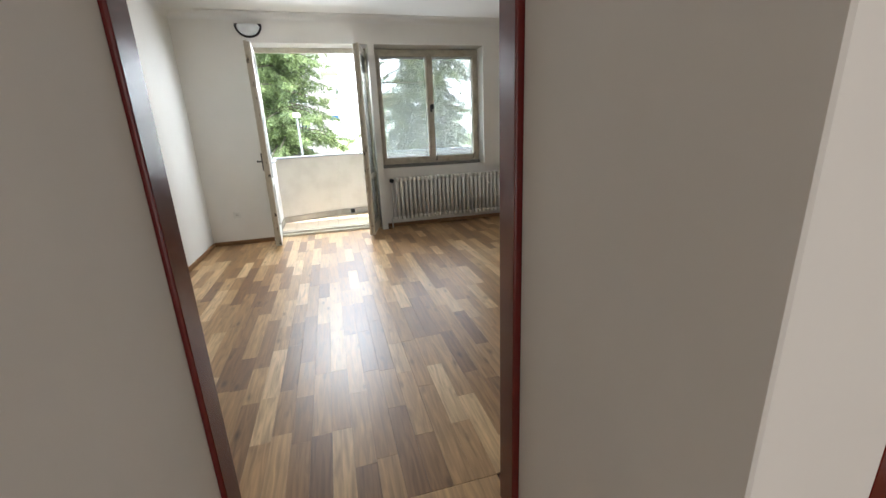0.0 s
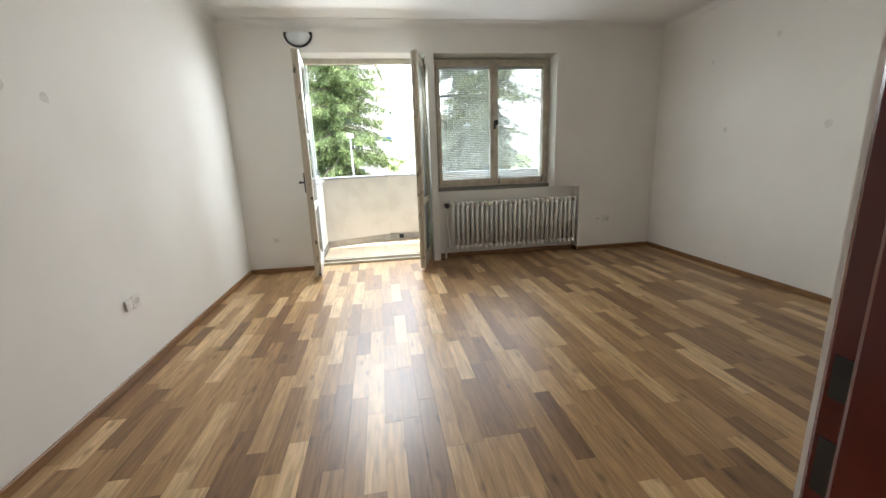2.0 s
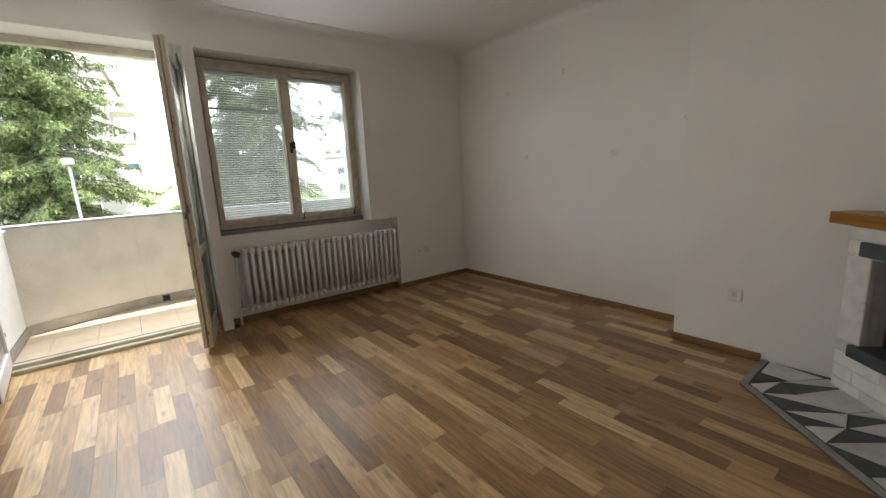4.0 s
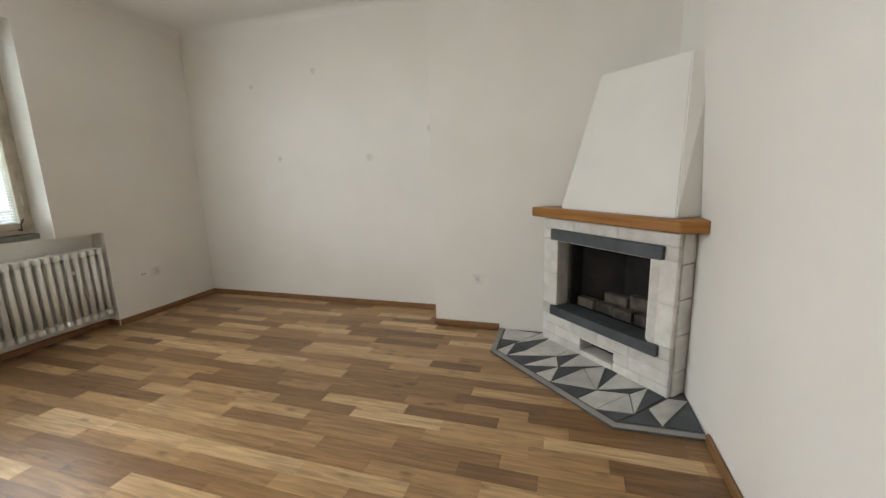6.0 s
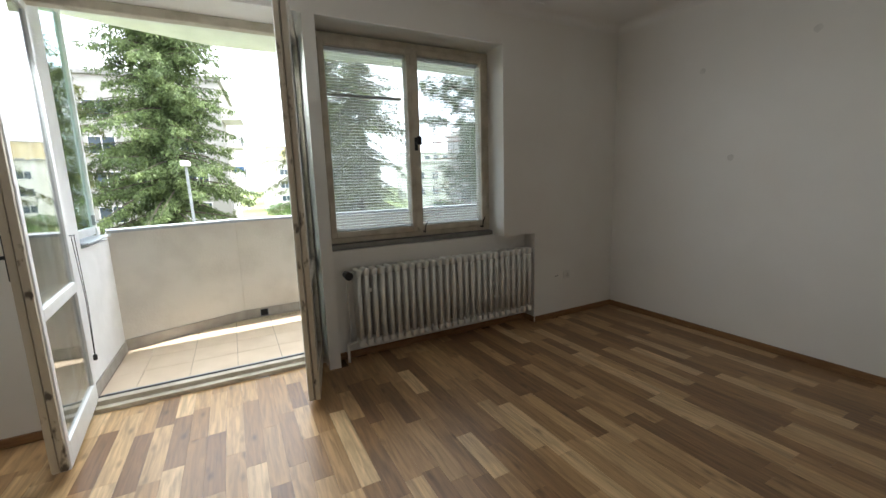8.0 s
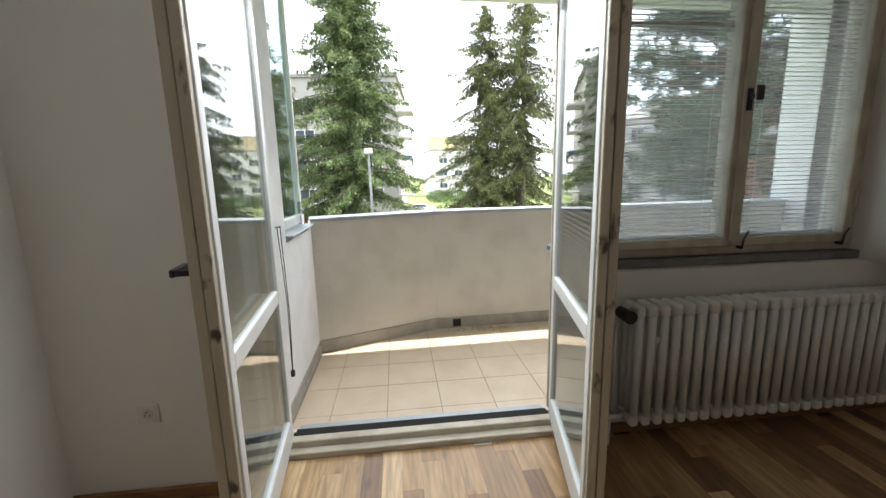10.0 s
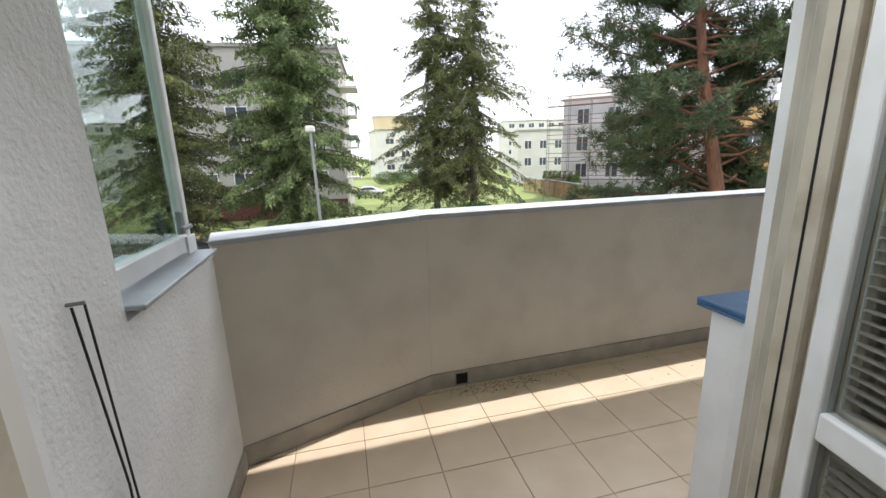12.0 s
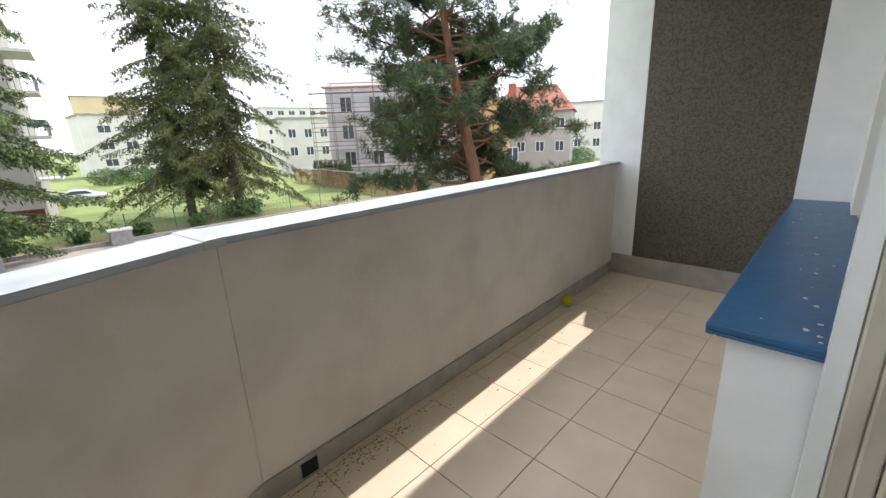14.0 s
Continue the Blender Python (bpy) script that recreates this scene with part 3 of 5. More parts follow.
def door_leaf(name, hinge, length, angle, sign, label, blinds=True):
    """A coupled leaf: cream inner frame, white outer frame, two panes, lower pane, blinds between. It runs along +x times sign from its hinge."""
    leaf = thing(name, (hinge[0], hinge[1], 0.045), label, "door leaf", kind="", turn=angle)
    H = 2.26
    def span(a, b):
        return (min(sign * a, sign * b), max(sign * a, sign * b))
    for nm, m, y0, y1, s in (("inner_frame", M_FRAME, -0.036, 0.0, 0.07), ("outer_frame", M_FRAME_OUT, 0.002, 0.034, 0.045)):
        bm = bmesh.new()
        for a, b, z0, z1 in ((0, s, 0, H), (length - s, length, 0, H), (s, length - s, H - s, H), (s, length - s, 0, 0.12), (s, length - s, 0.70, 0.76)):
            box(bm, *span(a, b), y0, y1, z0, z1, bevel=0.005, seg=2)
        part(nm, bm, m, leaf)
    for k, (w, d) in enumerate(((0.012, 0.014), (0.024, 0.008))):
        part("edge_rebate", boxes((*span(length + 0.001 + 0.0 * k, length + w), -0.034 + 0.034 * k, -0.034 + 0.034 * k + 0.028, 0.015, H - 0.015), bevel=0.002), M_WORN, leaf, "worn paint-chipped edge")
    for z0, z1 in ((0.12, 0.70), (0.76, H - 0.05)):
        s = 0.05
        for y in (-0.020, 0.018):
            g = part("pane", boxes((*span(s - 0.004, length - s + 0.004), y, y + 0.003, z0 - 0.004, z1 + 0.004)), M_GLASS, leaf)
            g.visible_shadow = False
        if not blinds:
            continue
        blind = part("blind_guide", boxes((*span(s + 0.002, s + 0.006), -0.004, 0.004, z0, z1)), M_SLAT, leaf)
        a, b = span(s + 0.008, length - s - 0.008)
        slats(blind, a, b, 0.0, z0 + 0.003, z1 - 0.003, 0.0215, 3, M_SLAT_SHADED)
    for zz in (0.25, 1.1, 1.95):
        part("hinge", tube(bmesh.new(), (0, -0.04, zz - 0.05), (0, -0.04, zz + 0.05), 0.011, n=8), M_FRAME, leaf)
    return leaf


left_leaf = door_leaf("balcony_door_leaf", (DL + 0.022, 0.25), 0.75, -84.5, 1, "open balcony door leaf, cream inside and white outside, worn edge", False)
part("lever", boxes((0.70, 0.722, -0.049, -0.037, 0.90, 1.10), (0.703, 0.719, -0.085, -0.049, 0.995, 1.011), (0.625, 0.721, -0.098, -0.084, 0.993, 1.015), bevel=0.003), M_BLACK, left_leaf, "black metal lever handle")
right_leaf = door_leaf("balcony_door_leaf", (DR - 0.03, 0.25), 0.725, 77.5, -1, "open balcony door leaf with lowered blind, worn cream paint")


# ---- radiator ----
def radiator():
    x0, n, pitch, zb, zt = 0.675, 27, 0.0605, 0.115, 0.705
    rad = thing("radiator", (0, 0.055, 0), "white enamelled ribbed steel radiator in the niche under the window", "radiator")
    first = None
    for k in range(n):
        if first is None:
            bm = bmesh.new()
            for y in (-0.045, 0.0, 0.045):
                tube(bm, (0, y, zb + 0.05), (0, y, zt - 0.05), 0.0185, n=10)
            for z in (zb + 0.03, zt - 0.03):
                box(bm, -0.022, 0.022, -0.062, 0.062, z - 0.03, z + 0.03, bevel=0.016, seg=3)
            first = part("rib", bm, M_RAD, rad, smooth=True)
            ob = first
        else:
            ob = new("rib", first.data)
            ob.parent = rad
        ob.location = (x0 + 0.02 + k * pitch, 0, 0)
    xe = x0 + 0.04 + (n - 1) * pitch
    bm = bmesh.new()
    for z in (zb + 0.03, zt - 0.03):
        tube(bm, (x0, 0, z), (xe, 0, z), 0.018)
    part("header", bm, M_RAD, rad)
    bm = tube(bmesh.new(), (x0 - 0.075, 0, 0.0), (x0 - 0.075, 0, 0.14), 0.011)
    tube(bm, (x0 - 0.075, 0, 0.14), (x0, 0, 0.145), 0.011)
    tube(bm, (x0 - 0.045, 0.03, 0.14), (x0 - 0.045, 0.03, zt - 0.03), 0.009)
    tube(bm, (x0 - 0.07, 0, zt - 0.03), (x0 + 0.01, 0, zt - 0.03), 0.012)
    part("pipe", bm, M_RAD, rad, "white painted supply pipe", smooth=True)
    bm = tube(bmesh.new(), (x0 - 0.06, -0.105, zt - 0.03), (x0 - 0.06, -0.02, zt - 0.03), 0.03, 0.026, n=16)
    part("valve_knob", bm, M_BLACK, rad, "black thermostat knob")
    for k in (1, 22):
        part("bracket", boxes((x0 + k * pitch + 0.03, x0 + k * pitch + 0.052, -0.066, -0.060, 0.53, 0.56), bevel=0.002), M_RAD, rad)
    return rad


radiator()


# ---- fireplace across the corner ----
fp = thing("fireplace", (2.55, -3.9325, 0), "corner fireplace of grey stone blocks with slate bands and white hood", "fireplace", turn=-135)
# local x runs along the front, local y points into the corner
OL, OR, OB, OT = -0.345, 0.34, 0.285, 0.76
VL, VR, VB, VT = -0.115, 0.142, 0.055, 0.125
BL, BR, BTOP = -0.488, 0.502, 0.915
part("core", boxes((BL + 0.01, OL - 0.015, 0.003, 0.12, 0, BTOP), (OR + 0.015, BR - 0.01, 0.003, 0.12, 0, BTOP), (OL - 0.015, OR + 0.015, 0.003, 0.12, OT, BTOP),
                   (OL - 0.015, VL - 0.01, 0.003, 0.12, 0, OB), (VR + 0.01, OR + 0.015, 0.003, 0.12, 0, OB), (VL - 0.01, VR + 0.01, 0.003, 0.12, VT + 0.005, OB), (VL - 0.01, VR + 0.01, 0.003, 0.12, 0, VB - 0.005)), M_MORTAR, fp)
cell = [(OL, 0.121), (OL, 0.235), (-0.13, 0.44), (0.16, 0.44), (OR, 0.265), (OR, 0.121)]
inner = [(OL + 0.012, 0.121), (OL + 0.012, 0.228), (-0.125, 0.428), (0.155, 0.428), (OR - 0.012, 0.258), (OR - 0.012, 0.121)]
part("firebox", prism(cell + inner[::-1], OB, OT), M_SOOT, fp, "soot-blackened firebox lining")
part("firebox_floor", prism(cell, OB - 0.03, OB - 0.001), M_SOOT, fp)
part("firebox_top", prism(cell, OT + 0.001, OT + 0.03), M_SOOT, fp)
part("ash_box", boxes((VL, VR, 0.16, 0.3, VB - 0.01, VT + 0.01), (VR - 0.02, VR + 0.005, 0.03, 0.16, VB, VT)), M_DARK, fp, "dark ash opening")


def block(x0, x1, z0, z1, y0=-0.002, y1=0.03, m=None):
    g = 0.003
    part("stone_block", boxes((x0 + g, x1 - g, y0 + random.uniform(-0.002, 0.002), y1, z0 + g, z1 - g), bevel=0.004), m or M_BLOCK, fp)


for row, (z0, z1) in enumerate(((0.0, 0.075), (0.075, 0.15), (0.15, 0.225))):
    cuts = [BL, -0.30, VL, VR, 0.33, BR] if row == 0 or (row == 1) else [BL, -0.21, 0.02, 0.25, BR]
    if row == 1:
        cuts = [BL, -0.36, VL, VR, 0.25, BR]
    for a, b in zip(cuts, cuts[1:]):
        if abs(a - VL) < 1e-6 and row < 2:
            block(a, b, 0.0 if row == 0 else VT, VB if row == 0 else 0.15)
        else:
            block(a, b, z0, z1)
for a, b in ((BL, -0.405), (0.43, BR)):
    block(a, b, 0.225, 0.295)
for z0, z1 in ((0.295, 0.53), (0.53, 0.77)):
    block(BL, OL, z0, z1)
    block(0.40, BR, z0, z1)
block(OR, 0.40, 0.295, 0.76, 0.006)
for a, b in ((BL, -0.404), (0.428, BR)):
    block(a, b, 0.77, 0.845)
for a, b in zip((BL, -0.2, 0.13, BR), (-0.2, 0.13, BR)):
    block(a, b, 0.845, BTOP)
for z0, z1 in ((0, 0.15), (0.15, 0.36), (0.36, 0.56), (0.56, 0.75), (0.75, BTOP)):
    part("stone_block", boxes((BR - 0.03, BR + 0.004, 0.033, 0.145 + random.uniform(-0.004, 0.004), z0 + 0.003, z1 - 0.003), bevel=0.004), M_BLOCK, fp)
    part("stone_block", boxes((BL - 0.004, BL + 0.03, 0.033, 0.06, z0 + 0.003, z1 - 0.003), bevel=0.004), M_BLOCK, fp)
part("pier", boxes((BR - 0.06, BR + 0.02, 0.146, 0.2, 0, BTOP - 0.002), bevel=0.006), M_MORTAR, fp, "rough mortar joint at the wall")
part("lintel", boxes((-0.40, 0.425, -0.022, 0.1, 0.768, 0.842), bevel=0.004), M_SLATE, fp, "dark slate lintel")
part("ledge", boxes((-0.392, 0.43, -0.024, 0.13, 0.226, 0.292), bevel=0.004), M_SLATE, fp, "dark slate ledge under the firebox")
part("mantel", prism([(-0.525, 0.04), (-0.525, -0.085), (0.55, -0.085), (0.625, 0.0), (0.625, 0.13), (0.4, 0.35), (-0.2, 0.35)], 0.928, 0.99, 0.006), M_MANTEL, fp, "honey-brown stained wooden mantel shelf")
# hood: slopes back and inward to the walls
bm = bmesh.new()
lo = [bm.verts.new(p) for p in ((-0.30, -0.02, 0.991), (0.482, -0.02, 0.991), (0.54, 0.24, 0.991), (0.0, 0.7, 0.991), (-0.42, 0.10, 0.991))]
hi = [bm.verts.new(p) for p in ((-0.225, 0.22, 1.83), (0.35, 0.22, 1.83), (0.42, 0.31, 1.83), (0.0, 0.72, 1.83), (-0.30, 0.30, 1.83))]
bm.faces.new(lo[::-1])
bm.faces.new(hi)
for k in range(5):
    bm.faces.new((lo[k], lo[(k + 1) % 5], hi[(k + 1) % 5], hi[k]))
bmesh.ops.bevel(bm, geom=list(bm.edges), offset=0.006, segments=2, affect="EDGES")
part("hood", bm, M_HOOD, fp, "white plastered tapering chimney hood")
for k in range(4):
    part("firebrick", boxes((OL + 0.04 + k * 0.15, OL + 0.18 + k * 0.15, 0.16 + 0.012 * (k % 2), 0.225, OB + 0.001, OB + 0.065), bevel=0.005), M_FIREB, fp)
for k in range(2):
    part("firebrick", boxes((OL + 0.18 + k * 0.2, OL + 0.36 + k * 0.2, 0.27, 0.33, OB + 0.001, OB + 0.11 + 0.03 * k), bevel=0.005), M_FIREB, fp)

# hearth of broken marble and slate
hearth_plan = [(2.978, -3.255), (2.556, -3.255), (1.862, -3.985), (1.872, -4.388), (2.978, -4.388)]
hearth = thing("hearth", (0, 0, 0), "hearth slab of broken grey marble and dark slate pieces", "hearth")
part("slab", prism(hearth_plan, 0.0, 0.012, 0.002), M_GROUT, hearth)
part("border", prism([(2.556, -3.255), (1.862, -3.985), (1.872, -4.387), (1.905, -4.387), (1.897, -4.0), (2.572, -3.289), (2.977, -3.289), (2.977, -3.255)], 0.0125, 0.0165, 0.001), M_KERB, hearth, "grey stone edging strip")


# ---- balcony ----
PK, PR, PLX, PLY = (-0.045, 1.85), (3.42, 1.95), -1.01, 1.49   # parapet inner line: kink, right end, left end
structure("balcony_slab", prism([(-1.35, YO), (3.9, YO), (3.9, 2.15), (-0.08, 2.02), (-1.35, 1.6)], ZB - 0.25, ZB - 0.006), M_TGROUT, "balcony slab", "slab")
structure("parapet", prism([(PLX, PLY), PK, PR, (PR[0], PR[1] + 0.15), (PK[0] - 0.03, PK[1] + 0.16), (PLX - 0.05, PLY + 0.15)], ZB - 0.3, 0.975), M_PARAPET,
          "grey rendered balcony parapet with dirty patches", "parapet")
structure("trim_parapet_cap", prism([(PLX, PLY - 0.03), (PK[0] + 0.005, PK[1] - 0.03), (PR[0], PR[1] - 0.03), (PR[0], PR[1] + 0.18), (PK[0] - 0.03, PK[1] + 0.19), (PLX - 0.05, PLY + 0.18)], 0.976, 1.0, 0.004), M_ZINC,
          "pale zinc sheet capping on the parapet", "capping")
structure("trim_corner_bead", tube(bmesh.new(), (PK[0] + 0.001, PK[1] - 0.001, ZB + 0.1), (PK[0] + 0.001, PK[1] - 0.001, 0.972), 0.004, n=8), M_PARAPET, "rough plaster ridge at the parapet bend", "trim")
structure("trim_cap_lap", prism([(PK[0] - 0.05, PK[1] - 0.052), (PK[0] + 0.02, PK[1] - 0.034), (PK[0] - 0.01, PK[1] + 0.194), (PK[0] - 0.08, PK[1] + 0.178)], 0.972, 1.0035, 0.002), M_ZINC, "overlapping sheet joint in the parapet capping", "capping")
structure("skirting", prism([(PLX, PLY - 0.012), (PK[0], PK[1] - 0.012), (PR[0], PR[1] - 0.012), PR, PK, (PLX, PLY)], ZB, ZB + 0.1), M_SKIRT, "stone-grey balcony skirting", "skirting")
structure("wall_balcony_west", boxes((-1.35, PLX, YO, PLY + 0.15, ZB - 0.3, 0.93), (-1.35, PLX, YO, 0.80, 0.93, 2.71)), M_PLASTER, "white coarse-plastered balcony side wall", "wall")
structure("skirting", boxes((PLX, PLX + 0.012, YO + 0.001, PLY - 0.013, ZB, ZB + 0.09)), M_SKIRT, "stone-grey balcony skirting", "skirting")
structure("wall_balcony_east", boxes((3.425, 3.9, YO, 1.75, ZB - 0.3, 2.71)), M_ROUGH, "dark brown roughcast end wall of the balcony", "wall")
structure("column", boxes((3.421, 3.9, 1.75, 2.12, ZB - 0.3, 2.71), bevel=0.004), M_FACADE, "white plastered balcony column", "column")
structure("skirting", boxes((3.405, 3.423, YO + 0.2, PR[1] - 0.014, ZB, ZB + 0.19)), M_SKIRT, "stone-grey balcony skirting", "skirting")
structure("balcony_ceiling", prism([(-1.35, YO), (3.9, YO), (3.9, 2.05), (-0.08, 1.95), (-1.35, 1.5)], 2.70, 2.95), M_PLASTER, "white underside of the balcony above", "ceiling")
for row in ((-1.35, DL - 0.002, YO, YO + 0.02, ZB - 0.3, 2.71), (DL - 0.002, 2.38, YO, YO + 0.16, WT + 0.03, 2.71), (2.38, 3.424, YO, YO + 0.215, ZB - 0.3, 2.71), (DR + 0.06, 2.38, YO, YO + 0.175, ZB - 0.3, 0.8725)):
    structure("wall_facade", boxes(row), M_FACADE, "white plastered balcony face of the house", "wall")
structure("facade_reveal", boxes((DR - 0.005, DR + 0.055, YO + 0.001, YO + 0.03, ZB, DT)), M_FRAME_OUT, "white painted frame post between door and window", "trim")
structure("skirting", boxes((DR + 0.09, 2.38, YO + 0.176, YO + 0.19, ZB, ZB + 0.13)), M_SKIRT, "stone-grey balcony skirting", "skirting")
structure("window_sill_outer", boxes((DR + 0.04, 2.378, YO - 0.02, YO + 0.212, 0.873, 0.89), (DR + 0.04, 2.378, YO + 0.194, YO + 0.212, 0.864, 0.8729), (DR + 0.04, DR + 0.055, YO + 0.0, YO + 0.194, 0.864, 0.8729), bevel=0.004, seg=2), M_BLUE,
          "blue painted sheet-metal outer window sill with bird droppings", "window sill")
for k in range(26):
    a = random.uniform(0.5, 2.2)
    b = YO + 0.03 + abs(random.gauss(0, 0.07))
    if b > YO + 0.19:
        continue
    r = random.uniform(0.002, 0.007)
    structure("sill_stain", prism([(a + r * math.cos(q) * random.uniform(0.6, 1.4), b + r * math.sin(q) * random.uniform(0.6, 1.2)) for q in [i * math.tau / 7 for i in range(7)]], 0.8902, 0.8908), M_PARAPET, "pale dried stain", "stain")
# side glazing on the west wall
gl = thing("window_2", (PLX, 0, 0), "white metal framed side glazing of the balcony", "window", kind="structure")
part("window_frame", boxes((-0.08, -0.04, 0.802, 0.83, 0.985, 2.70), (-0.08, -0.04, 1.385, 1.42, 0.985, 2.70), (-0.08, -0.04, 0.83, 1.385, 0.985, 1.045), (-0.08, -0.04, 0.83, 1.385, 2.65, 2.70), bevel=0.004), M_FRAME_OUT, gl)
g = part("pane", boxes((-0.064, -0.058, 0.83, 1.385, 1.045, 2.65)), M_GLASS_G, gl)
g.visible_shadow = False
part("sill", prism([(-0.3, 0.80), (0.045, 0.80), (0.03, 1.46), (-0.3, 1.46)], 0.955, 0.97, 0.003), M_ZINC, gl, "zinc sheet sill")
part("latch", boxes((-0.038, -0.02, 1.29, 1.32, 1.06, 1.14), (-0.02, -0.005, 1.26, 1.35, 1.075, 1.09), bevel=0.003), M_STEEL, gl, "dark metal latch")
part("corner_plate", boxes((-0.039, -0.03, 1.35, 1.43, 0.975, 1.04), bevel=0.002), M_FRAME_OUT, gl)
# drain outlet
drain = thing("drain_outlet", (0.135, 1.852, ZB), "square black drain opening in the parapet skirting", "drain")
part("frame", boxes((-0.042, 0.042, -0.012, 0.0, 0.012, 0.09), bevel=0.002), M_STEEL, drain)
part("opening", boxes((-0.035, 0.035, -0.0135, -0.0121, 0.016, 0.084)), M_DARK, drain)
bm = bmesh.new()
for k in range(300):
    a, b = 0.33 + random.gauss(0, 0.22), 1.78 + random.gauss(0, 0.035)
    if b > 1.835 or a < 0.02:
        continue
    r = random.uniform(0.001, 0.0042)
    box(bm, a - r, a + r, b - r * 0.6, b + r * 0.6, ZB + 0.0005, ZB + 0.002 + r * 0.3)
for k in range(60):
    a, b = random.uniform(0.6, 3.3), 1.83 - abs(random.gauss(0, 0.16))
    r = random.uniform(0.001, 0.004)
    box(bm, a - r, a + r, b - r, b + r, ZB + 0.0005, ZB + 0.003)
tagged(mesh_ob("debris", bm, M_SOIL), "scattered dry leaves and dirt on the tiles", "debris", kind="stuff")
# tennis-ball sized yellow ball
bm = bmesh.new()
bmesh.ops.create_icosphere(bm, subdivisions=3, radius=0.042)
ball = mesh_ob("ball", bm, M_YELLOW, smooth=True)
ball.location = (2.38, 1.855, ZB + 0.042)
tagged(ball, "small worn yellow ball by the parapet foot", "ball")
# cord on the west wall
cord = thing("blind_cord", (PLX + 0.01, 0.60, 0.16), "black looped cord hanging from a wall hook", "cord")
bm = bmesh.new()
tube(bm, (0.004, 0.0, 0.88), (0.012, 0.03, 0.45), 0.0025, n=6)
tube(bm, (0.012, 0.03, 0.45), (0.006, 0.03, 0.06), 0.0025, n=6)
tube(bm, (0.012, 0.025, 0.88), (0.015, 0.045, 0.4), 0.0025, n=6)
tube(bm, (0.015, 0.045, 0.4), (0.008, 0.032, 0.06), 0.0025, n=6)
part("string", bm, M_CORD, cord)
part("hook", tube(bmesh.new(), (-0.012, 0.01, 0.882), (0.02, 0.012, 0.884), 0.004, n=6), M_STEEL, cord)
part("knob", boxes((-0.004, 0.018, 0.02, 0.042, 0.02, 0.06), bevel=0.006, seg=2), M_CORD, cord)


# ---- small fixtures in the room ----
def socket(place, turn, label):
    """A wall socket whose face looks along local -y."""
    s = thing("wall_socket", place, label, "socket", group="wall sockets", turn=turn)
    part("plate", boxes((-0.041, 0.041, -0.009, 0, -0.041, 0.041), bevel=0.004, seg=2), M_SOCKET, s)
    part("recess", tube(bmesh.new(), (0, -0.0095, 0), (0, -0.0115, 0), 0.022, n=18), M_SPOT, s)
    part("pin", tube(bmesh.new(), (0, -0.012, 0.012), (0, -0.02, 0.012), 0.0025, n=8), M_STEEL, s)
    for x in (-0.009, 0.009):
        part("hole", tube(bmesh.new(), (x, -0.0116, -0.004), (x, -0.0122, -0.004), 0.0027, n=8), M_DARK, s)
    return s


socket((-1.38, -0.001, 0.385), 0, "cream plastic socket on the window wall")
socket((2.71, -0.001, 0.40), 0, "cream plastic socket beside the radiator niche")
socket((XS - 0.001, -3.08, 0.41), -90, "cream plastic socket beside the fireplace")
socket((XL + 0.001, -2.15, 0.455), 90, "cream plastic socket on the side wall")
for y, z in ((-2.09, 0.455),):
    c = thing("cable_box", (XL + 0.001, y - 0.14, z), "small cream plastic junction cover beside the socket", "cable box", turn=90)
    part("cover", boxes((-0.03, 0.03, -0.014, 0, -0.035, 0.035), bevel=0.005, seg=2), M_SOCKET, c)
for x in (2.60, 2.575):
    structure("cable_hole", tube(bmesh.new(), (x, -0.0005, 0.40), (x, -0.002, 0.40), 0.006, n=10), M_DARK, "small dark drill hole in the plaster", "hole")


def patch(name, p, axis, r):
    bm = bmesh.new()
    pts = [(r * math.cos(k * math.tau / 14) * random.uniform(0.85, 1.15), r * math.sin(k * math.tau / 14) * random.uniform(0.85, 1.2)) for k in range(14)]
    front = [bm.verts.new((p[0] + axis * 0.0015, p[1] + a, p[2] + b)) for a, b in pts]
    back = [bm.verts.new((p[0] + axis * 0.0002, p[1] + a, p[2] + b)) for a, b in pts]
    bm.faces.new(front)
    for k in range(14):
        bm.faces.new((front[k], front[(k + 1) % 14], back[(k + 1) % 14], back[k]))
    structure(name, bm, M_SPOT, "greyish filled patch on the wall", "wall patch")


for y, z, r in ((-2.02, 1.40, 0.034), (-1.50, 2.186, 0.024), (-1.05, 1.42, 0.022), (-0.80, 2.1, 0.022), (-2.6, 1.62, 0.024)):
    patch("wall_patch", (XR, y, z), -1, r)
for y, z, r in ((-2.72, 1.63, 0.03), (-2.48, 1.60, 0.025)):
    patch("wall_patch", (XL, y, z), 1, r)

# wall lamp: half bowl of frosted glass with a black rim
lamp = thing("wall_lamp", (-0.90, -0.002, 2.56), "half-bowl frosted glass wall lamp with black rim, unlit", "wall lamp")
bm = bmesh.new()
R = 0.125
rings = []
for i in range(7):
    a = math.pi / 2 * i / 6
    rings.append([bm.verts.new((R * math.cos(a) * math.cos(q), -0.7 * R * math.cos(a) * math.sin(q), -R * 0.9 * math.sin(a))) for q in [math.pi * k / 14 for k in range(15)]])
for i in range(6):
    for k in range(14):
        bm.faces.new((rings[i][k], rings[i][k + 1], rings[i + 1][k + 1], rings[i + 1][k]))
part("bowl", bm, M_LAMPGLASS, lamp, "frosted white glass bowl", smooth=True)
bm = bmesh.new()
for k in range(16):
    q0, q1 = math.pi * k / 16, math.pi * (k + 1) / 16
    tube(bm, ((R + 0.012) * math.cos(q0), -0.012, -(R * 0.9 + 0.012) * math.sin(q0)), ((R + 0.012) * math.cos(q1), -0.012, -(R * 0.9 + 0.012) * math.sin(q1)), 0.011, n=6)
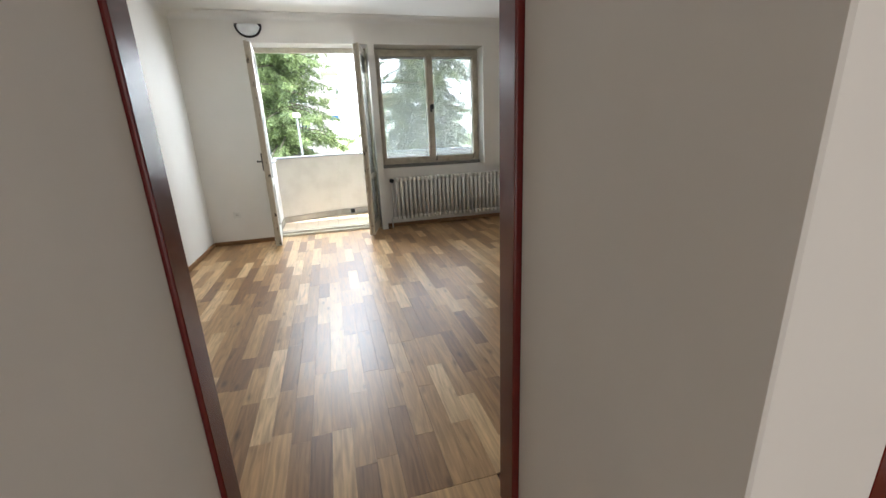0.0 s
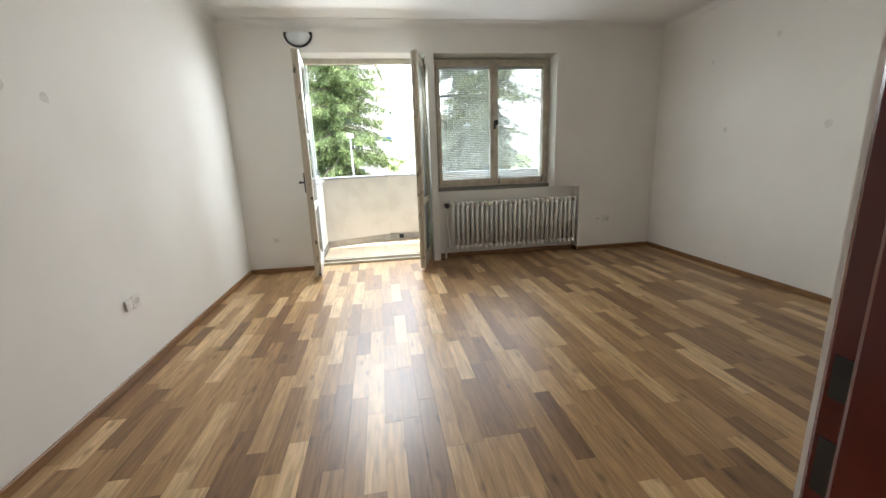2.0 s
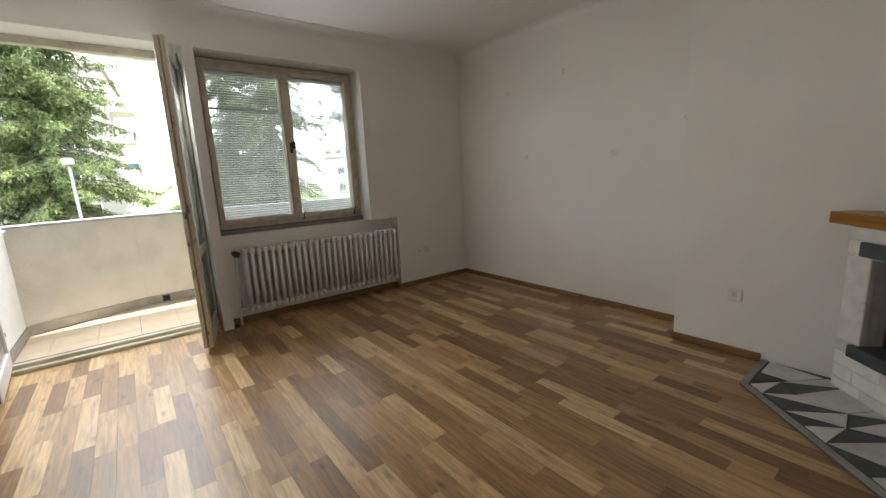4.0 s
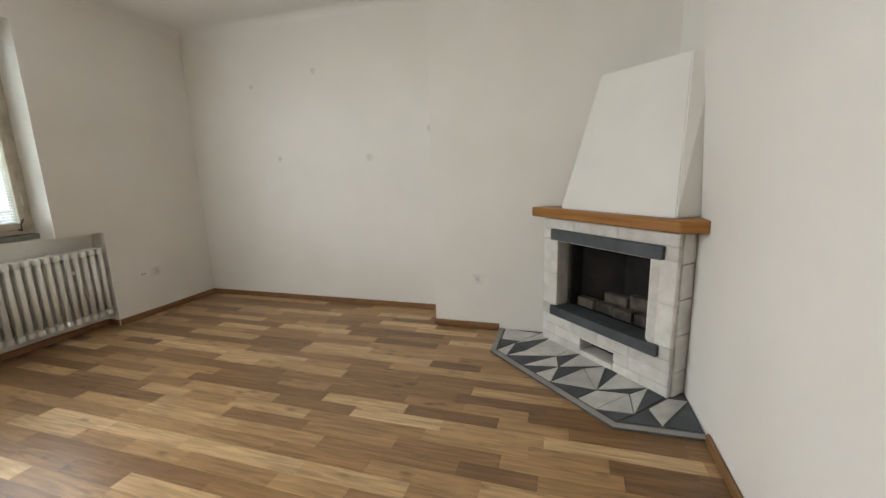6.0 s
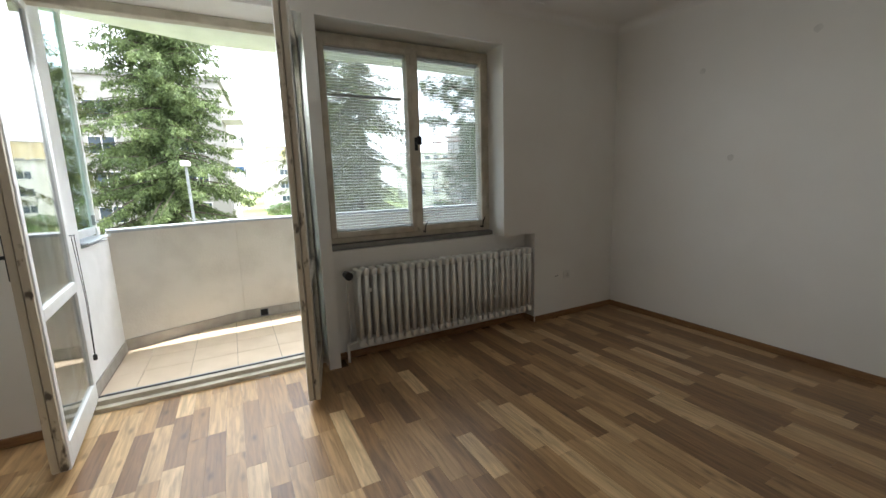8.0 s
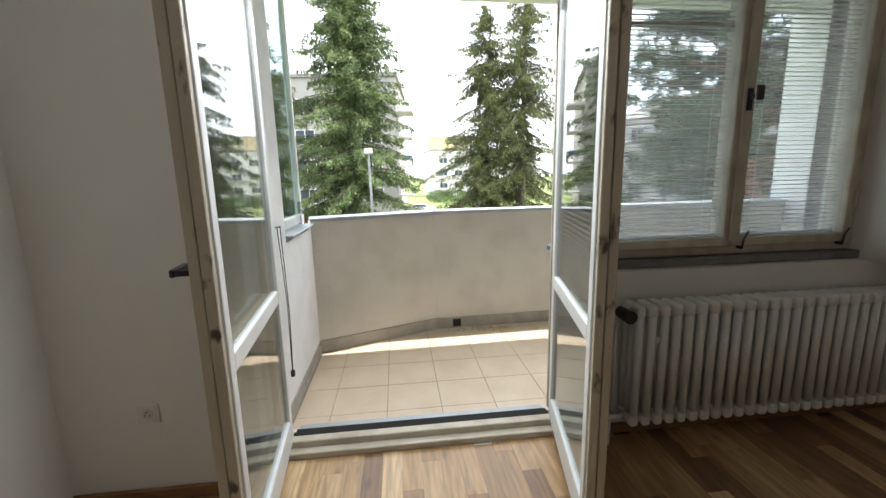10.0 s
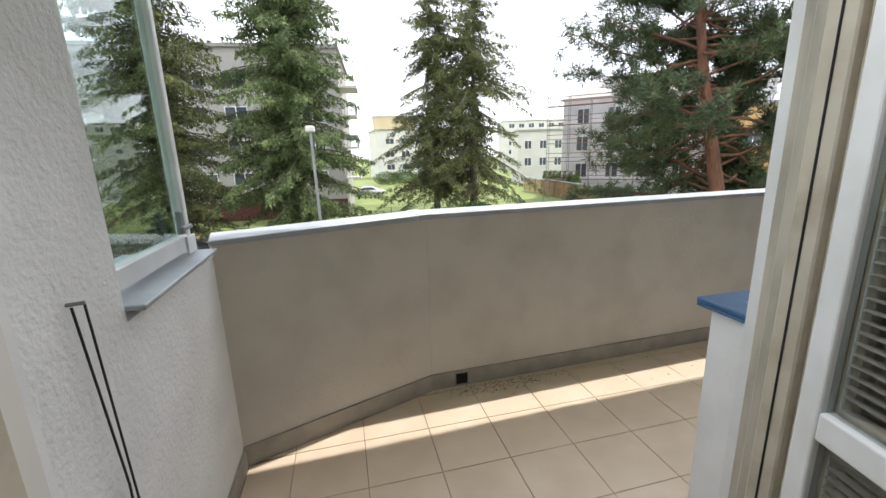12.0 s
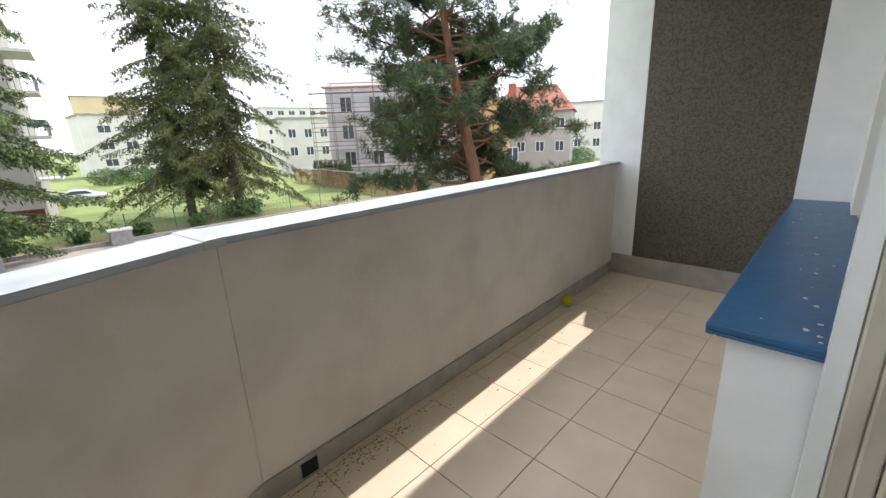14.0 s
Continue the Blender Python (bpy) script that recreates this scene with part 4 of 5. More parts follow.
part("rim", bm, M_BLACK, lamp, "black arched rim")
for sx in (-1, 1):
    part("rim_end", boxes((sx * R - 0.018, sx * R + 0.018, -0.03, 0, -0.012, 0.012), bevel=0.003), M_BLACK, lamp)



# ---- outdoors, seen from the balcony ----
G = -4.0


def at_bearing(deg, far):
    return (-0.45 + far * math.sin(radians(deg)), far * math.cos(radians(deg)))


structure("ground", boxes((-900, 900, -60, 1500, G - 0.5, G)), M_GRASS, "mown lawn with dry brownish patches", "ground")
structure("road", boxes((-300, 300, 8, 26.5, G + 0.004, G + 0.012)), M_ASPHALT, "grey asphalt street along the house", "road")
structure("pavement", boxes((-300, 300, 26.62, 29.4, G + 0.004, G + 0.13)), M_PAVE, "pale reddish concrete pavement", "pavement")
structure("kerb", boxes((-300, 300, 26.5, 26.62, G, G + 0.15), (-300, 300, 29.4, 29.6, G, G + 0.35)), M_KERB, "grey concrete kerb and low fence base", "kerb")
structure("verge_soil", boxes((-300, 300, 29.6, 34, G + 0.004, G + 0.008)), mat("dry_grass", (0.17, 0.18, 0.06), 0.95, (0.20, 0.15, 0.08), 0.5, 0.5, 8, bdist=0.04), "dry patchy grass strip", "ground")
structure("house_below", boxes((-9, 12, -9, -7.9, G, 2.9), (-9, -2.25, -7.9, 0.38, G, 2.95), (-2.25, -1.36, 0.02, 0.38, G, 2.95), (3.91, 12, -7.9, 0.38, G, 2.95), (-1.3, 3.9, -7.9, 1.9, G, -0.45), (-9, 12, -9, 1.9, 2.96, 3.1)), M_PLASTER, "plastered body of the own house", "house wall")


# ---- trees ----
def leaf_mesh(name, base, along, width, rng, material, parent):
    """Many small pointed blades: base points, their directions with length, and half widths."""
    n = len(base)
    side = np.cross(along, rng.normal(size=(n, 3)))
    side /= np.linalg.norm(side, axis=1, keepdims=True) + 1e-9
    side *= width[:, None]
    v = np.empty((n, 4, 3))
    v[:, 0] = base
    v[:, 1] = base + along * 0.45 + side
    v[:, 2] = base + along
    v[:, 3] = base + along * 0.45 - side
    me = bpy.data.meshes.new(name)
    me.from_pydata(v.reshape(-1, 3).tolist(), [], (np.arange(n)[:, None] * 4 + np.arange(4)).tolist())
    me.materials.append(material)
    ob = new(name, me)
    ob.parent = parent
    return ob


def limbs_mesh(name, segs, material, parent, n=5):
    """Tapered sticks: rows of (a, b, ra, rb)."""
    verts, faces = [], []
    for a, b, ra, rb in segs:
        a, b = Vector(a), Vector(b)
        q = (b - a).to_track_quat("Z", "Y")
        k0 = len(verts)
        for p, r in ((a, ra), (b, rb)):
            for k in range(n):
                verts.append(p + q @ Vector((r * math.cos(k * math.tau / n), r * math.sin(k * math.tau / n), 0)))
        for k in range(n):
            faces.append((k0 + k, k0 + (k + 1) % n, k0 + n + (k + 1) % n, k0 + n + k))
    me = bpy.data.meshes.new(name)
    me.from_pydata([tuple(v) for v in verts], [], faces)
    me.materials.append(material)
    ob = new(name, me)
    ob.parent = parent
    return ob


def spruce(place, H, R, seed, material, label, start=0.06, droop=0.35, lush=1.0, gap=0.0, whorl=0.42, power=0.75, reach=(0.62, 1.12)):
    rng = np.random.default_rng(seed)
    tree = thing("spruce_tree", (*place, G), label, "tree", group="conifers outside")
    seg = []
    lean = rng.normal(0, 0.012, 2)
    pts = [Vector((lean[0] * z * z * 0.05, lean[1] * z * z * 0.05, z)) for z in np.linspace(0, H, 12)]
    r0 = H * 0.016
    limbs_mesh("trunk", [(pts[k], pts[k + 1], r0 * (1 - k / 11.5), r0 * (1 - (k + 1) / 11.5)) for k in range(11)], M_BARK, tree, 10)
    base, along, width = [], [], []
    z = H * start
    while z < H * 0.985:
        f = 1 - z / H
        count = int(rng.integers(6, 10))
        for k in range(count):
            if rng.random() < gap:
                continue
            az = rng.uniform(0, math.tau)
            L = R * f ** power * rng.uniform(*reach)
            if z < H * 0.2:
                L *= rng.uniform(0.6, 1.0)
            out = np.array([math.cos(az), math.sin(az), 0.0])
            lat = np.array([-out[1], out[0], 0.0])
            up0 = 0.35 * (1 - f) - 0.02
            n = max(4, int(L / 0.24))
            prev = np.array([0, 0, z + rng.uniform(-0.5, 0.5)])
            drop = droop * rng.uniform(0.45, 1.6)
            root = prev.copy()
            for i in range(1, n + 1):
                s = i / n
                p = root + out * L * s + np.array([0, 0, L * (up0 * s - drop * s ** 1.35)]) + lat * L * 0.05 * math.sin(3 * s + k)
                seg.append((prev, p, 0.035 * (1 - s) * L / 3 + 0.008, 0.035 * (1 - s) * L / 3 + 0.006))
                w = (0.75 * (1 - 0.8 * s) * min(1, L / 2.2) + 0.16) * rng.uniform(0.7, 1.25)
                for side in (-1, 1, 0):
                    # a drooping side spray: needles set close along one twig
                    d = out * rng.uniform(0.35, 0.8) + lat * side * rng.uniform(0.6, 1.0) + np.array([0, 0, -rng.uniform(0.4, 1.6)])
                    d /= np.linalg.norm(d)
                    m = max(3, int((4 + 10 * w) * lush))
                    s_at = rng.uniform(0.0, 1.0, m)
                    at = p - out * rng.uniform(0, 0.2) + d * (s_at * w)[:, None] + rng.normal(0, 0.035, (m, 3))
                    at[:, 2] -= 0.25 * w * s_at ** 2
                    e = d * 0.7 + rng.normal(0, 0.45, (m, 3))
                    e *= (rng.uniform(0.12, 0.26, m) / np.linalg.norm(e, axis=1))[:, None]
                    base.append(at)
                    along.append(e)
                    width.append(rng.uniform(0.022, 0.045, m))
                prev = p
        z += whorl * rng.uniform(0.75, 1.25) * (0.6 + 0.6 * f)
    tagged(limbs_mesh("bough", seg, M_BARK, tree, 3), kind="stuff")
    leaf_mesh("crown", np.concatenate(base), np.concatenate(along), np.concatenate(width), rng, material, tree)
    return tree


def pine(place, H, seed, label):
    rng = np.random.default_rng(seed)
    tree = thing("pine_tree", (*place, G), label, "tree", group="conifers outside")
    pts = [np.array([0.12 * math.sin(z * 0.6) - 0.12 * (z - 3.5), 0.11 * (z - 3.5), z]) for z in np.linspace(0, H, 16)]
    rad = [0.30 * (1 - 0.82 * k / 15) for k in range(16)]
    limbs_mesh("trunk", [(pts[k], pts[k + 1], rad[k], rad[k + 1]) for k in range(15)], M_PINEBARK, tree, 12)
    seg, base, along, width = [], [], [], []
    for b in range(115):
        h = 3.4 + (H - 3.6) * (b / 114) ** 0.9
        k = min(int(h / H * 15), 14)
        root = pts[k] + (pts[k + 1] - pts[k]) * (h / H * 15 - k)
        f = h / H
        L = (4.9 * (1 - f) ** 0.45 + 0.5) * rng.uniform(0.6, 1.1)
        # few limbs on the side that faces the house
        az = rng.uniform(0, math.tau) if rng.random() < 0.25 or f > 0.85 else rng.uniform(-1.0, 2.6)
        d = np.array([math.cos(az), math.sin(az), rng.uniform(-0.4, 0.35) + 0.5 * max(0, f - 0.6)])
        prev, n = root, max(5, int(L / 0.45))
        for i in range(1, n + 1):
            s = i / n
            d = d + rng.normal(0, 0.21, 3) + np.array([0, 0, 0.03])
            d /= np.linalg.norm(d)
            p = prev + d * L / n
            seg.append((prev, p, 0.05 * (1 - s * 0.9) * L / 4 + 0.01, 0.05 * (1 - (s + 0.1) * 0.85) * L / 4 + 0.008))
            if s > 0.36:
                for _ in range(3):
                    t = d * 0.5 + rng.normal(0, 0.6, 3) * np.array([1, 1, 0.45])
                    tip = p + t * rng.uniform(0.3, 0.85)
                    seg.append((p, tip, 0.014, 0.006))
                    for _ in range(5):
                        c = p + (tip - p) * rng.uniform(0.35, 1.1) + rng.normal(0, 0.11, 3)
                        m = 20
                        e = rng.normal(size=(m, 3)) + np.array([0, 0, 0.45])
                        e /= np.linalg.norm(e, axis=1, keepdims=True)
                        for row in e:
                            base.append(c + rng.normal(0, 0.03, 3))
                            along.append(row * rng.uniform(0.16, 0.3))
                            width.append(rng.uniform(0.009, 0.018))
            prev = p
    tagged(limbs_mesh("bough", seg, M_PINEBARK, tree, 5), kind="stuff")
    leaf_mesh("crown", np.array(base), np.array(along), np.array(width), rng, M_PINE, tree)
    return tree


def bush(place, r, h, seed, material, label, name="bush"):
    rng = np.random.default_rng(seed)
    b = thing(name, (*place, G), label, "bush")
    n = int(900 * min(4, max(1, r)))
    p = rng.normal(size=(n, 3))
    p /= np.linalg.norm(p, axis=1, keepdims=True)
    p *= rng.uniform(0.55, 1.0, (n, 1)) * np.array([r, r, h * 0.55])
    p[:, 2] += h * 0.5
    d = rng.normal(size=(n, 3))
    d *= 0.2 / np.linalg.norm(d, axis=1, keepdims=True)
    leaf_mesh("foliage", p, d, np.full(n, 0.07), rng, material, b)
    limbs_mesh("stems", [((0, 0, 0), (r * 0.4 * math.cos(k), r * 0.4 * math.sin(k), h * 0.6), 0.05, 0.02) for k in range(6)], M_BARK, b)
    return b


spruce(at_bearing(-5.9, 27.5), 20.0, 6.3, 11, M_SPRUCE, "large dense green spruce before the grey apartment house", 0.12, 0.32, 1.8, 0.1, 0.42, 0.55, (0.5, 1.15))
spruce(at_bearing(-21, 29), 19.0, 6.2, 12, M_SPRUCE2, "dark green spruce beside the apartment house", 0.08, 0.3, 1.2, 0.0, 0.42, 0.55)
spruce(at_bearing(13.2, 38), 20.5, 7.2, 13, M_SPRUCE2, "tall ragged old spruce on the lawn", 0.12, 0.42, 1.2, 0.22, 0.5, 0.66, (0.4, 1.25))
spruce(at_bearing(18.4, 36.5), 22.5, 7.0, 14, M_SPRUCE2, "tall thinning spruce with bare trunk on the lawn", 0.12, 0.46, 1.3, 0.38, 0.5, 0.6, (0.35, 1.2))
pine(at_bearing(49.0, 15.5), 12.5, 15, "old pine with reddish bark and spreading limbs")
bush(at_bearing(18.6, 35.5), 1.6, 1.3, 3, M_BUSH, "dark low shrub at the foot of a spruce")
for k, (bg, d, r, h) in enumerate(((6.2, 84, 3.0, 2.6), (8.6, 86, 3.4, 2.4), (11, 84, 2.6, 2.2), (60.6, 64, 2.4, 3.0), (62.2, 66, 2.4, 3.2), (63.8, 68, 2.6, 3.0), (63, 46, 2.0, 2.4), (14.5, 75, 2.2, 2.6))):
    bush(at_bearing(bg, d), r, h, 20 + k, M_BUSH, "rounded green garden shrub", "shrub")
for k in range(4):
    bush(at_bearing(-3 + 5.5 * k, 31.5 + (k % 2)), 0.5, 0.8, 40 + k, M_BUSH, "small green shrub by the wire fence")


# ---- houses ----
def house(name, bearing, far, w, dep, top, turn, wall, label, rows=0, cols=0, win=(1.3, 1.4), z0=1.4, storey=2.9, x0=1.2, step=3.0, gable=0.0, roof=None, skip=()):
    """A block whose near left foot stands at a bearing; the front looks along local -y."""
    x, y = at_bearing(bearing, far)
    hs = thing(name, (x, y, G), label, "house", turn=turn)
    body = bmesh.new()
    h = top - G
    box(body, 0, w, 0, dep, 0, h)
    part("wall", body, wall, hs)
    if gable:
        bm = bmesh.new()
        v = [bm.verts.new(p) for p in ((-0.4, -0.5, h), (w + 0.4, -0.5, h), (w + 0.4, dep + 0.5, h), (-0.4, dep + 0.5, h), (w * 0.22, dep / 2, h + gable), (w * 0.78, dep / 2, h + gable))]
        for q in ((0, 1, 5, 4), (2, 3, 4, 5), (0, 4, 3), (1, 2, 5), (3, 2, 1, 0)):
            bm.faces.new([v[i] for i in q])
        part("roof", bm, roof or M_ROOF, hs)
    else:
        part("roof", boxes((-0.25, w + 0.25, -0.25, dep + 0.25, h, h + 0.3)), roof or M_KERB, hs)
    first = None
    for r in range(rows):
        for c in range(cols):
            if (r, c) in skip:
                continue
            if first is None:
                ww, wh = win
                fr = part("window", boxes((0, ww, -0.06, 0.02, 0, 0.08), (0, ww, -0.06, 0.02, wh - 0.08, wh), (0, 0.08, -0.06, 0.02, 0.08, wh - 0.08), (ww - 0.08, ww, -0.06, 0.02, 0.08, wh - 0.08), (ww / 2 - 0.04, ww / 2 + 0.04, -0.05, 0.02, 0.08, wh - 0.08)), M_WINFRAME, hs)
                pane = part("pane", boxes((0.08, ww - 0.08, -0.03, -0.01, 0.08, wh - 0.08)), M_WINDARK, fr)
                first, first_pane = fr, pane
            else:
                fr = new("window", first.data)
                fr.parent = hs
                pane = new("pane", first_pane.data)
                pane.parent = fr
            fr.location = (x0 + c * step, 0, z0 + r * storey)
    return hs


flats = house("apartment_house", -30, 47.5, 24.2, 12, 10.8, -5, M_HOUSEGREY, "grey four-storey apartment house with dark brick base and balconies", 4, 7, (1.9, 1.45), 2.9, 2.85, 1.6, 3.2)
for r in range(14):
    part("brick_course", boxes((-0.06, 24.26, -0.1 - 0.02 * (r % 2), 0.0, 0.12 * r, 0.12 * r + 0.105)), M_BRICK, flats)
for k in range(3):
    z = 3.6 + 2.85 * k
    b = part("balcony", boxes((24.2, 25.6, 0.4, 3.6, z - 0.15, z)), M_HOUSEWHITE, flats, "pale balcony slab with railing")
    bm = bmesh.new()
    for q in range(12):
        tube(bm, (25.55, 0.45 + 0.28 * q, z), (25.55, 0.45 + 0.28 * q, z + 1.0), 0.02, n=4)
    for q in range(5):
        tube(bm, (24.3 + 0.3 * q, 0.45, z), (24.3 + 0.3 * q, 0.45, z + 1.0), 0.02, n=4)
    tube(bm, (24.2, 0.45, z + 1.0), (25.6, 0.45, z + 1.0), 0.035, n=5)
    tube(bm, (25.55, 0.45, z + 1.0), (25.55, 3.6, z + 1.0), 0.035, n=5)
    part("railing", bm, M_STEEL, b)
part("towel", boxes((24.6, 25.5, 0.36, 0.42, 7.0, 7.45)), M_BLUE, flats, "blue cloth over the railing")
part("awning", boxes((24.2, 25.8, 0.2, 3.7, 11.6, 11.8)), M_HOUSEWHITE, flats)
part("flue", boxes((23.0, 23.6, 1.0, 1.6, 14.8, 15.9)), M_HOUSEWHITE, flats)
house("row_house", 5.0, 108, 30, 12, 8.2, 4, M_HOUSEWHITE, "long white three-storey house with paired windows", 3, 7, (2.2, 1.5), 2.2, 3.3, 2.5, 4.1)
house("tower_block", 4.8, 165, 16, 14, 17.0, -4, M_HOUSEYELLOW, "ochre and white panel block", 5, 4, (2.0, 1.5), 3, 3.0, 2, 3.4)
tb = house("panel_block", 22.5, 150, 34, 14, 12.8, -14, M_HOUSEWHITE, "white panel block with orange red panels", 5, 9, (2.0, 1.5), 2.5, 3.0, 2, 3.5)
for k in (6, 7, 8):
    part("facade_panel", boxes((1.0 + 3.5 * k, 4.0 + 3.5 * k, -0.09, -0.065, 12.2, 13.4), (2.2 + 3.5 * k, 3.0 + 3.5 * k, -0.12, -0.0901, 9.6, 15.2)), M_ORANGERED, tb)
house("small_house", 24.5, 76, 12, 9, 5.3, -16, M_HOUSEWHITE, "white two-storey house with red porch", 2, 4, (1.3, 1.5), 3.2, 3.0, 1.2, 2.7)
sc = house("scaffolded_house", 30.4, 52, 20, 12, 7.4, -42, M_HOUSELILAC, "grey house under renovation with scaffolding", 3, 5, (1.4, 1.7), 2.4, 3.1, 1.6, 3.4, gable=3.0, roof=M_KERB)
for k in range(9):
    bm = bmesh.new()
    for y in (-1.5, -0.5):
        tube(bm, (2.4 * k - 1.5, y, 0), (2.4 * k - 1.5, y, 12.5 - (k % 3) * 0.7), 0.045, n=5)
    part("scaffold_post", bm, M_STEEL, sc)
for lvl in range(5):
    z = 2.2 + 2.1 * lvl
    part("scaffold_deck", boxes((-1.6, 18.0, -1.55, -0.45, z, z + 0.06)), M_RUST, sc)
    bm = tube(bmesh.new(), (-1.6, -1.52, z + 1.0), (18, -1.52, z + 1.0), 0.04, n=5)
    tube(bm, (-1.6, -1.52, z + 0.5), (18, -1.52, z + 0.5), 0.035, n=5)
    part("scaffold_rail", bm, M_RUST, sc)
house("orange_house", 48.5, 46, 4.5, 8, 4.9, -58, M_HOUSEORANGE, "orange plastered house behind the pine", 2, 2, (1.3, 1.5), 2.5, 3.0, 1.5, 3.0)
rh_house = house("red_roof_house", 52.0, 60, 11, 9, 4.2, -66, M_HOUSEGREY, "grey house with red tiled hipped roof", 2, 4, (1.2, 1.4), 2.9, 3.0, 1.2, 2.6, gable=3.8)
part("chimney", boxes((2.2, 3.2, 2.0, 3.0, 9.5, 12.2)), M_ROOF, rh_house, "red brick chimney")
house("far_house", 62.2, 90, 12, 10, 6.9, -72, M_HOUSEWHITE, "pale bluish flat-roofed house far off", 2, 3, (1.4, 1.6), 2.4, 3.2, 1.5, 3.6)

# larch slat fence, panel by panel
fa, fb = Vector(at_bearing(25.5, 62)), Vector(at_bearing(43, 34))
fn = 14
for k in range(fn):
    p, q = fa.lerp(fb, k / fn), fa.lerp(fb, (k + 1) / fn)
    ln = (q - p).length
    fence = thing("slat_fence", (p.x, p.y, G), "brown horizontal slat garden fence panel", "fence", group="slat fence panels", turn=math.degrees(math.atan2(q.y - p.y, q.x - p.x)))
    part("post", boxes((0, 0.12, -0.06, 0.06, 0, 2.0)), M_FENCEWOOD, fence)
    first = None
    for r in range(11):
        if first is None:
            first = part("slat", boxes((0.1, ln, -0.02, 0.02, 0, 0.11)), M_FENCEWOOD, fence)
            ob = first
        else:
            ob = new("slat", first.data)
            ob.parent = fence
        ob.location = (0, 0, 0.1 + 0.165 * r)
    part("cap", boxes((0, ln, -0.1, 0.1, 2.0, 2.08)), M_ZINC, fence)
for k in range(7):
    bush(fa.lerp(fb, 0.25 + 0.05 * k) + Vector((1.5, 2.5)), 0.5, 3.0, 60 + k, M_BUSH, "slim clipped conifer behind the fence", "thuja")

# green wire fence along the pavement
for k in range(22):
    x = -22 + 2.5 * k
    post = thing("wire_fence_panel", (x, 29.8, G), "green wire mesh fence panel on a low base", "fence", group="wire fence panels")
    part("post", tube(bmesh.new(), (0, 0, 0), (0, 0, 1.75), 0.03, n=6), M_FENCEGREEN, post)
    bm = bmesh.new()
    for r in range(5):
        tube(bm, (0, 0, 0.4 + 0.32 * r), (2.5, 0, 0.4 + 0.32 * r), 0.006, n=3)
    for r in range(10):
        tube(bm, (0.25 * r, 0, 0.38), (0.25 * r, 0, 1.7), 0.004, n=3)
    part("mesh", bm, M_FENCEGREEN, post)
meter = thing("meter_box", (2.6, 29.3, G), "small white concrete utility box by the kerb", "utility box")
part("body", boxes((-0.5, 0.5, -0.3, 0.3, 0, 0.9), bevel=0.02), M_KERB, meter)
part("cover", boxes((-0.58, 0.58, -0.38, 0.38, 0.901, 1.0), bevel=0.02), M_HOUSEWHITE, meter)

# street lamp
sl = thing("street_lamp", (*at_bearing(-3.2, 13.5), G), "slim grey street lamp with a white head", "street lamp")
part("pole", tube(bmesh.new(), (0, 0, 0), (-0.1, 0, 6.15), 0.06, 0.042, 10), M_STEEL, sl)
part("head", boxes((-0.24, 0.04, -0.28, 0.12, 6.15, 6.34), bevel=0.05, seg=3), M_HOUSEWHITE, sl, "white lamp housing")


# ---- parked cars ----
def car(place, turn, paint, label):
    c = thing("parked_car", (*place, G), label, "car", group="parked cars", turn=turn)
    prof = [(-2.2, 0.35), (-2.25, 0.75), (-1.9, 0.95), (-1.3, 1.0), (-0.55, 1.42), (0.75, 1.45), (1.5, 1.05), (2.1, 0.98), (2.25, 0.7), (2.2, 0.35)]
    bm = bmesh.new()
    sides = [[bm.verts.new((x, y * (0.82 if z > 1.1 else 1.0), z)) for x, z in prof] for y in (-0.88, 0.88)]
    bm.faces.new(sides[0])
    bm.faces.new(sides[1][::-1])
    for k in range(len(prof)):
        j = (k + 1) % len(prof)
        bm.faces.new((sides[0][k], sides[1][k], sides[1][j], sides[0][j]))
    bmesh.ops.bevel(bm, geom=list(bm.edges), offset=0.06, segments=2, affect="EDGES")
    part("body", bm, paint, c, smooth=True)
    for y in (-0.87, 0.86):
        bm = bmesh.new()
        v = [bm.verts.new(p) for p in ((-1.15, y, 1.03), (1.25, y, 1.05), (0.7, y * 0.87, 1.36), (-0.5, y * 0.87, 1.36))]
        w = [bm.verts.new((p.co.x, p.co.y * 1.02, p.co.z)) for p in v]
        bm.faces.new(w)
        for k in range(4):
            bm.faces.new((v[k], v[(k + 1) % 4], w[(k + 1) % 4], w[k]))
        part("side_window", bm, M_WINDARK, c)
    for x in (-1.4, 1.4):
        for y in (-0.8, 0.8):
            wh = part("wheel", tube(bmesh.new(), (x, y - 0.1, 0.32), (x, y + 0.1, 0.32), 0.32, n=18), M_TYRE, c)
            part("rim", tube(bmesh.new(), (x, y - 0.11, 0.32), (x, y + 0.11, 0.32), 0.2, n=14), M_STEEL, wh)
    return c


car(at_bearing(3.6, 58), 172, M_CAR, "silver estate car parked on the grass")
car(at_bearing(-20.5, 23), 4, M_DCAR, "dark car parked along the kerb")

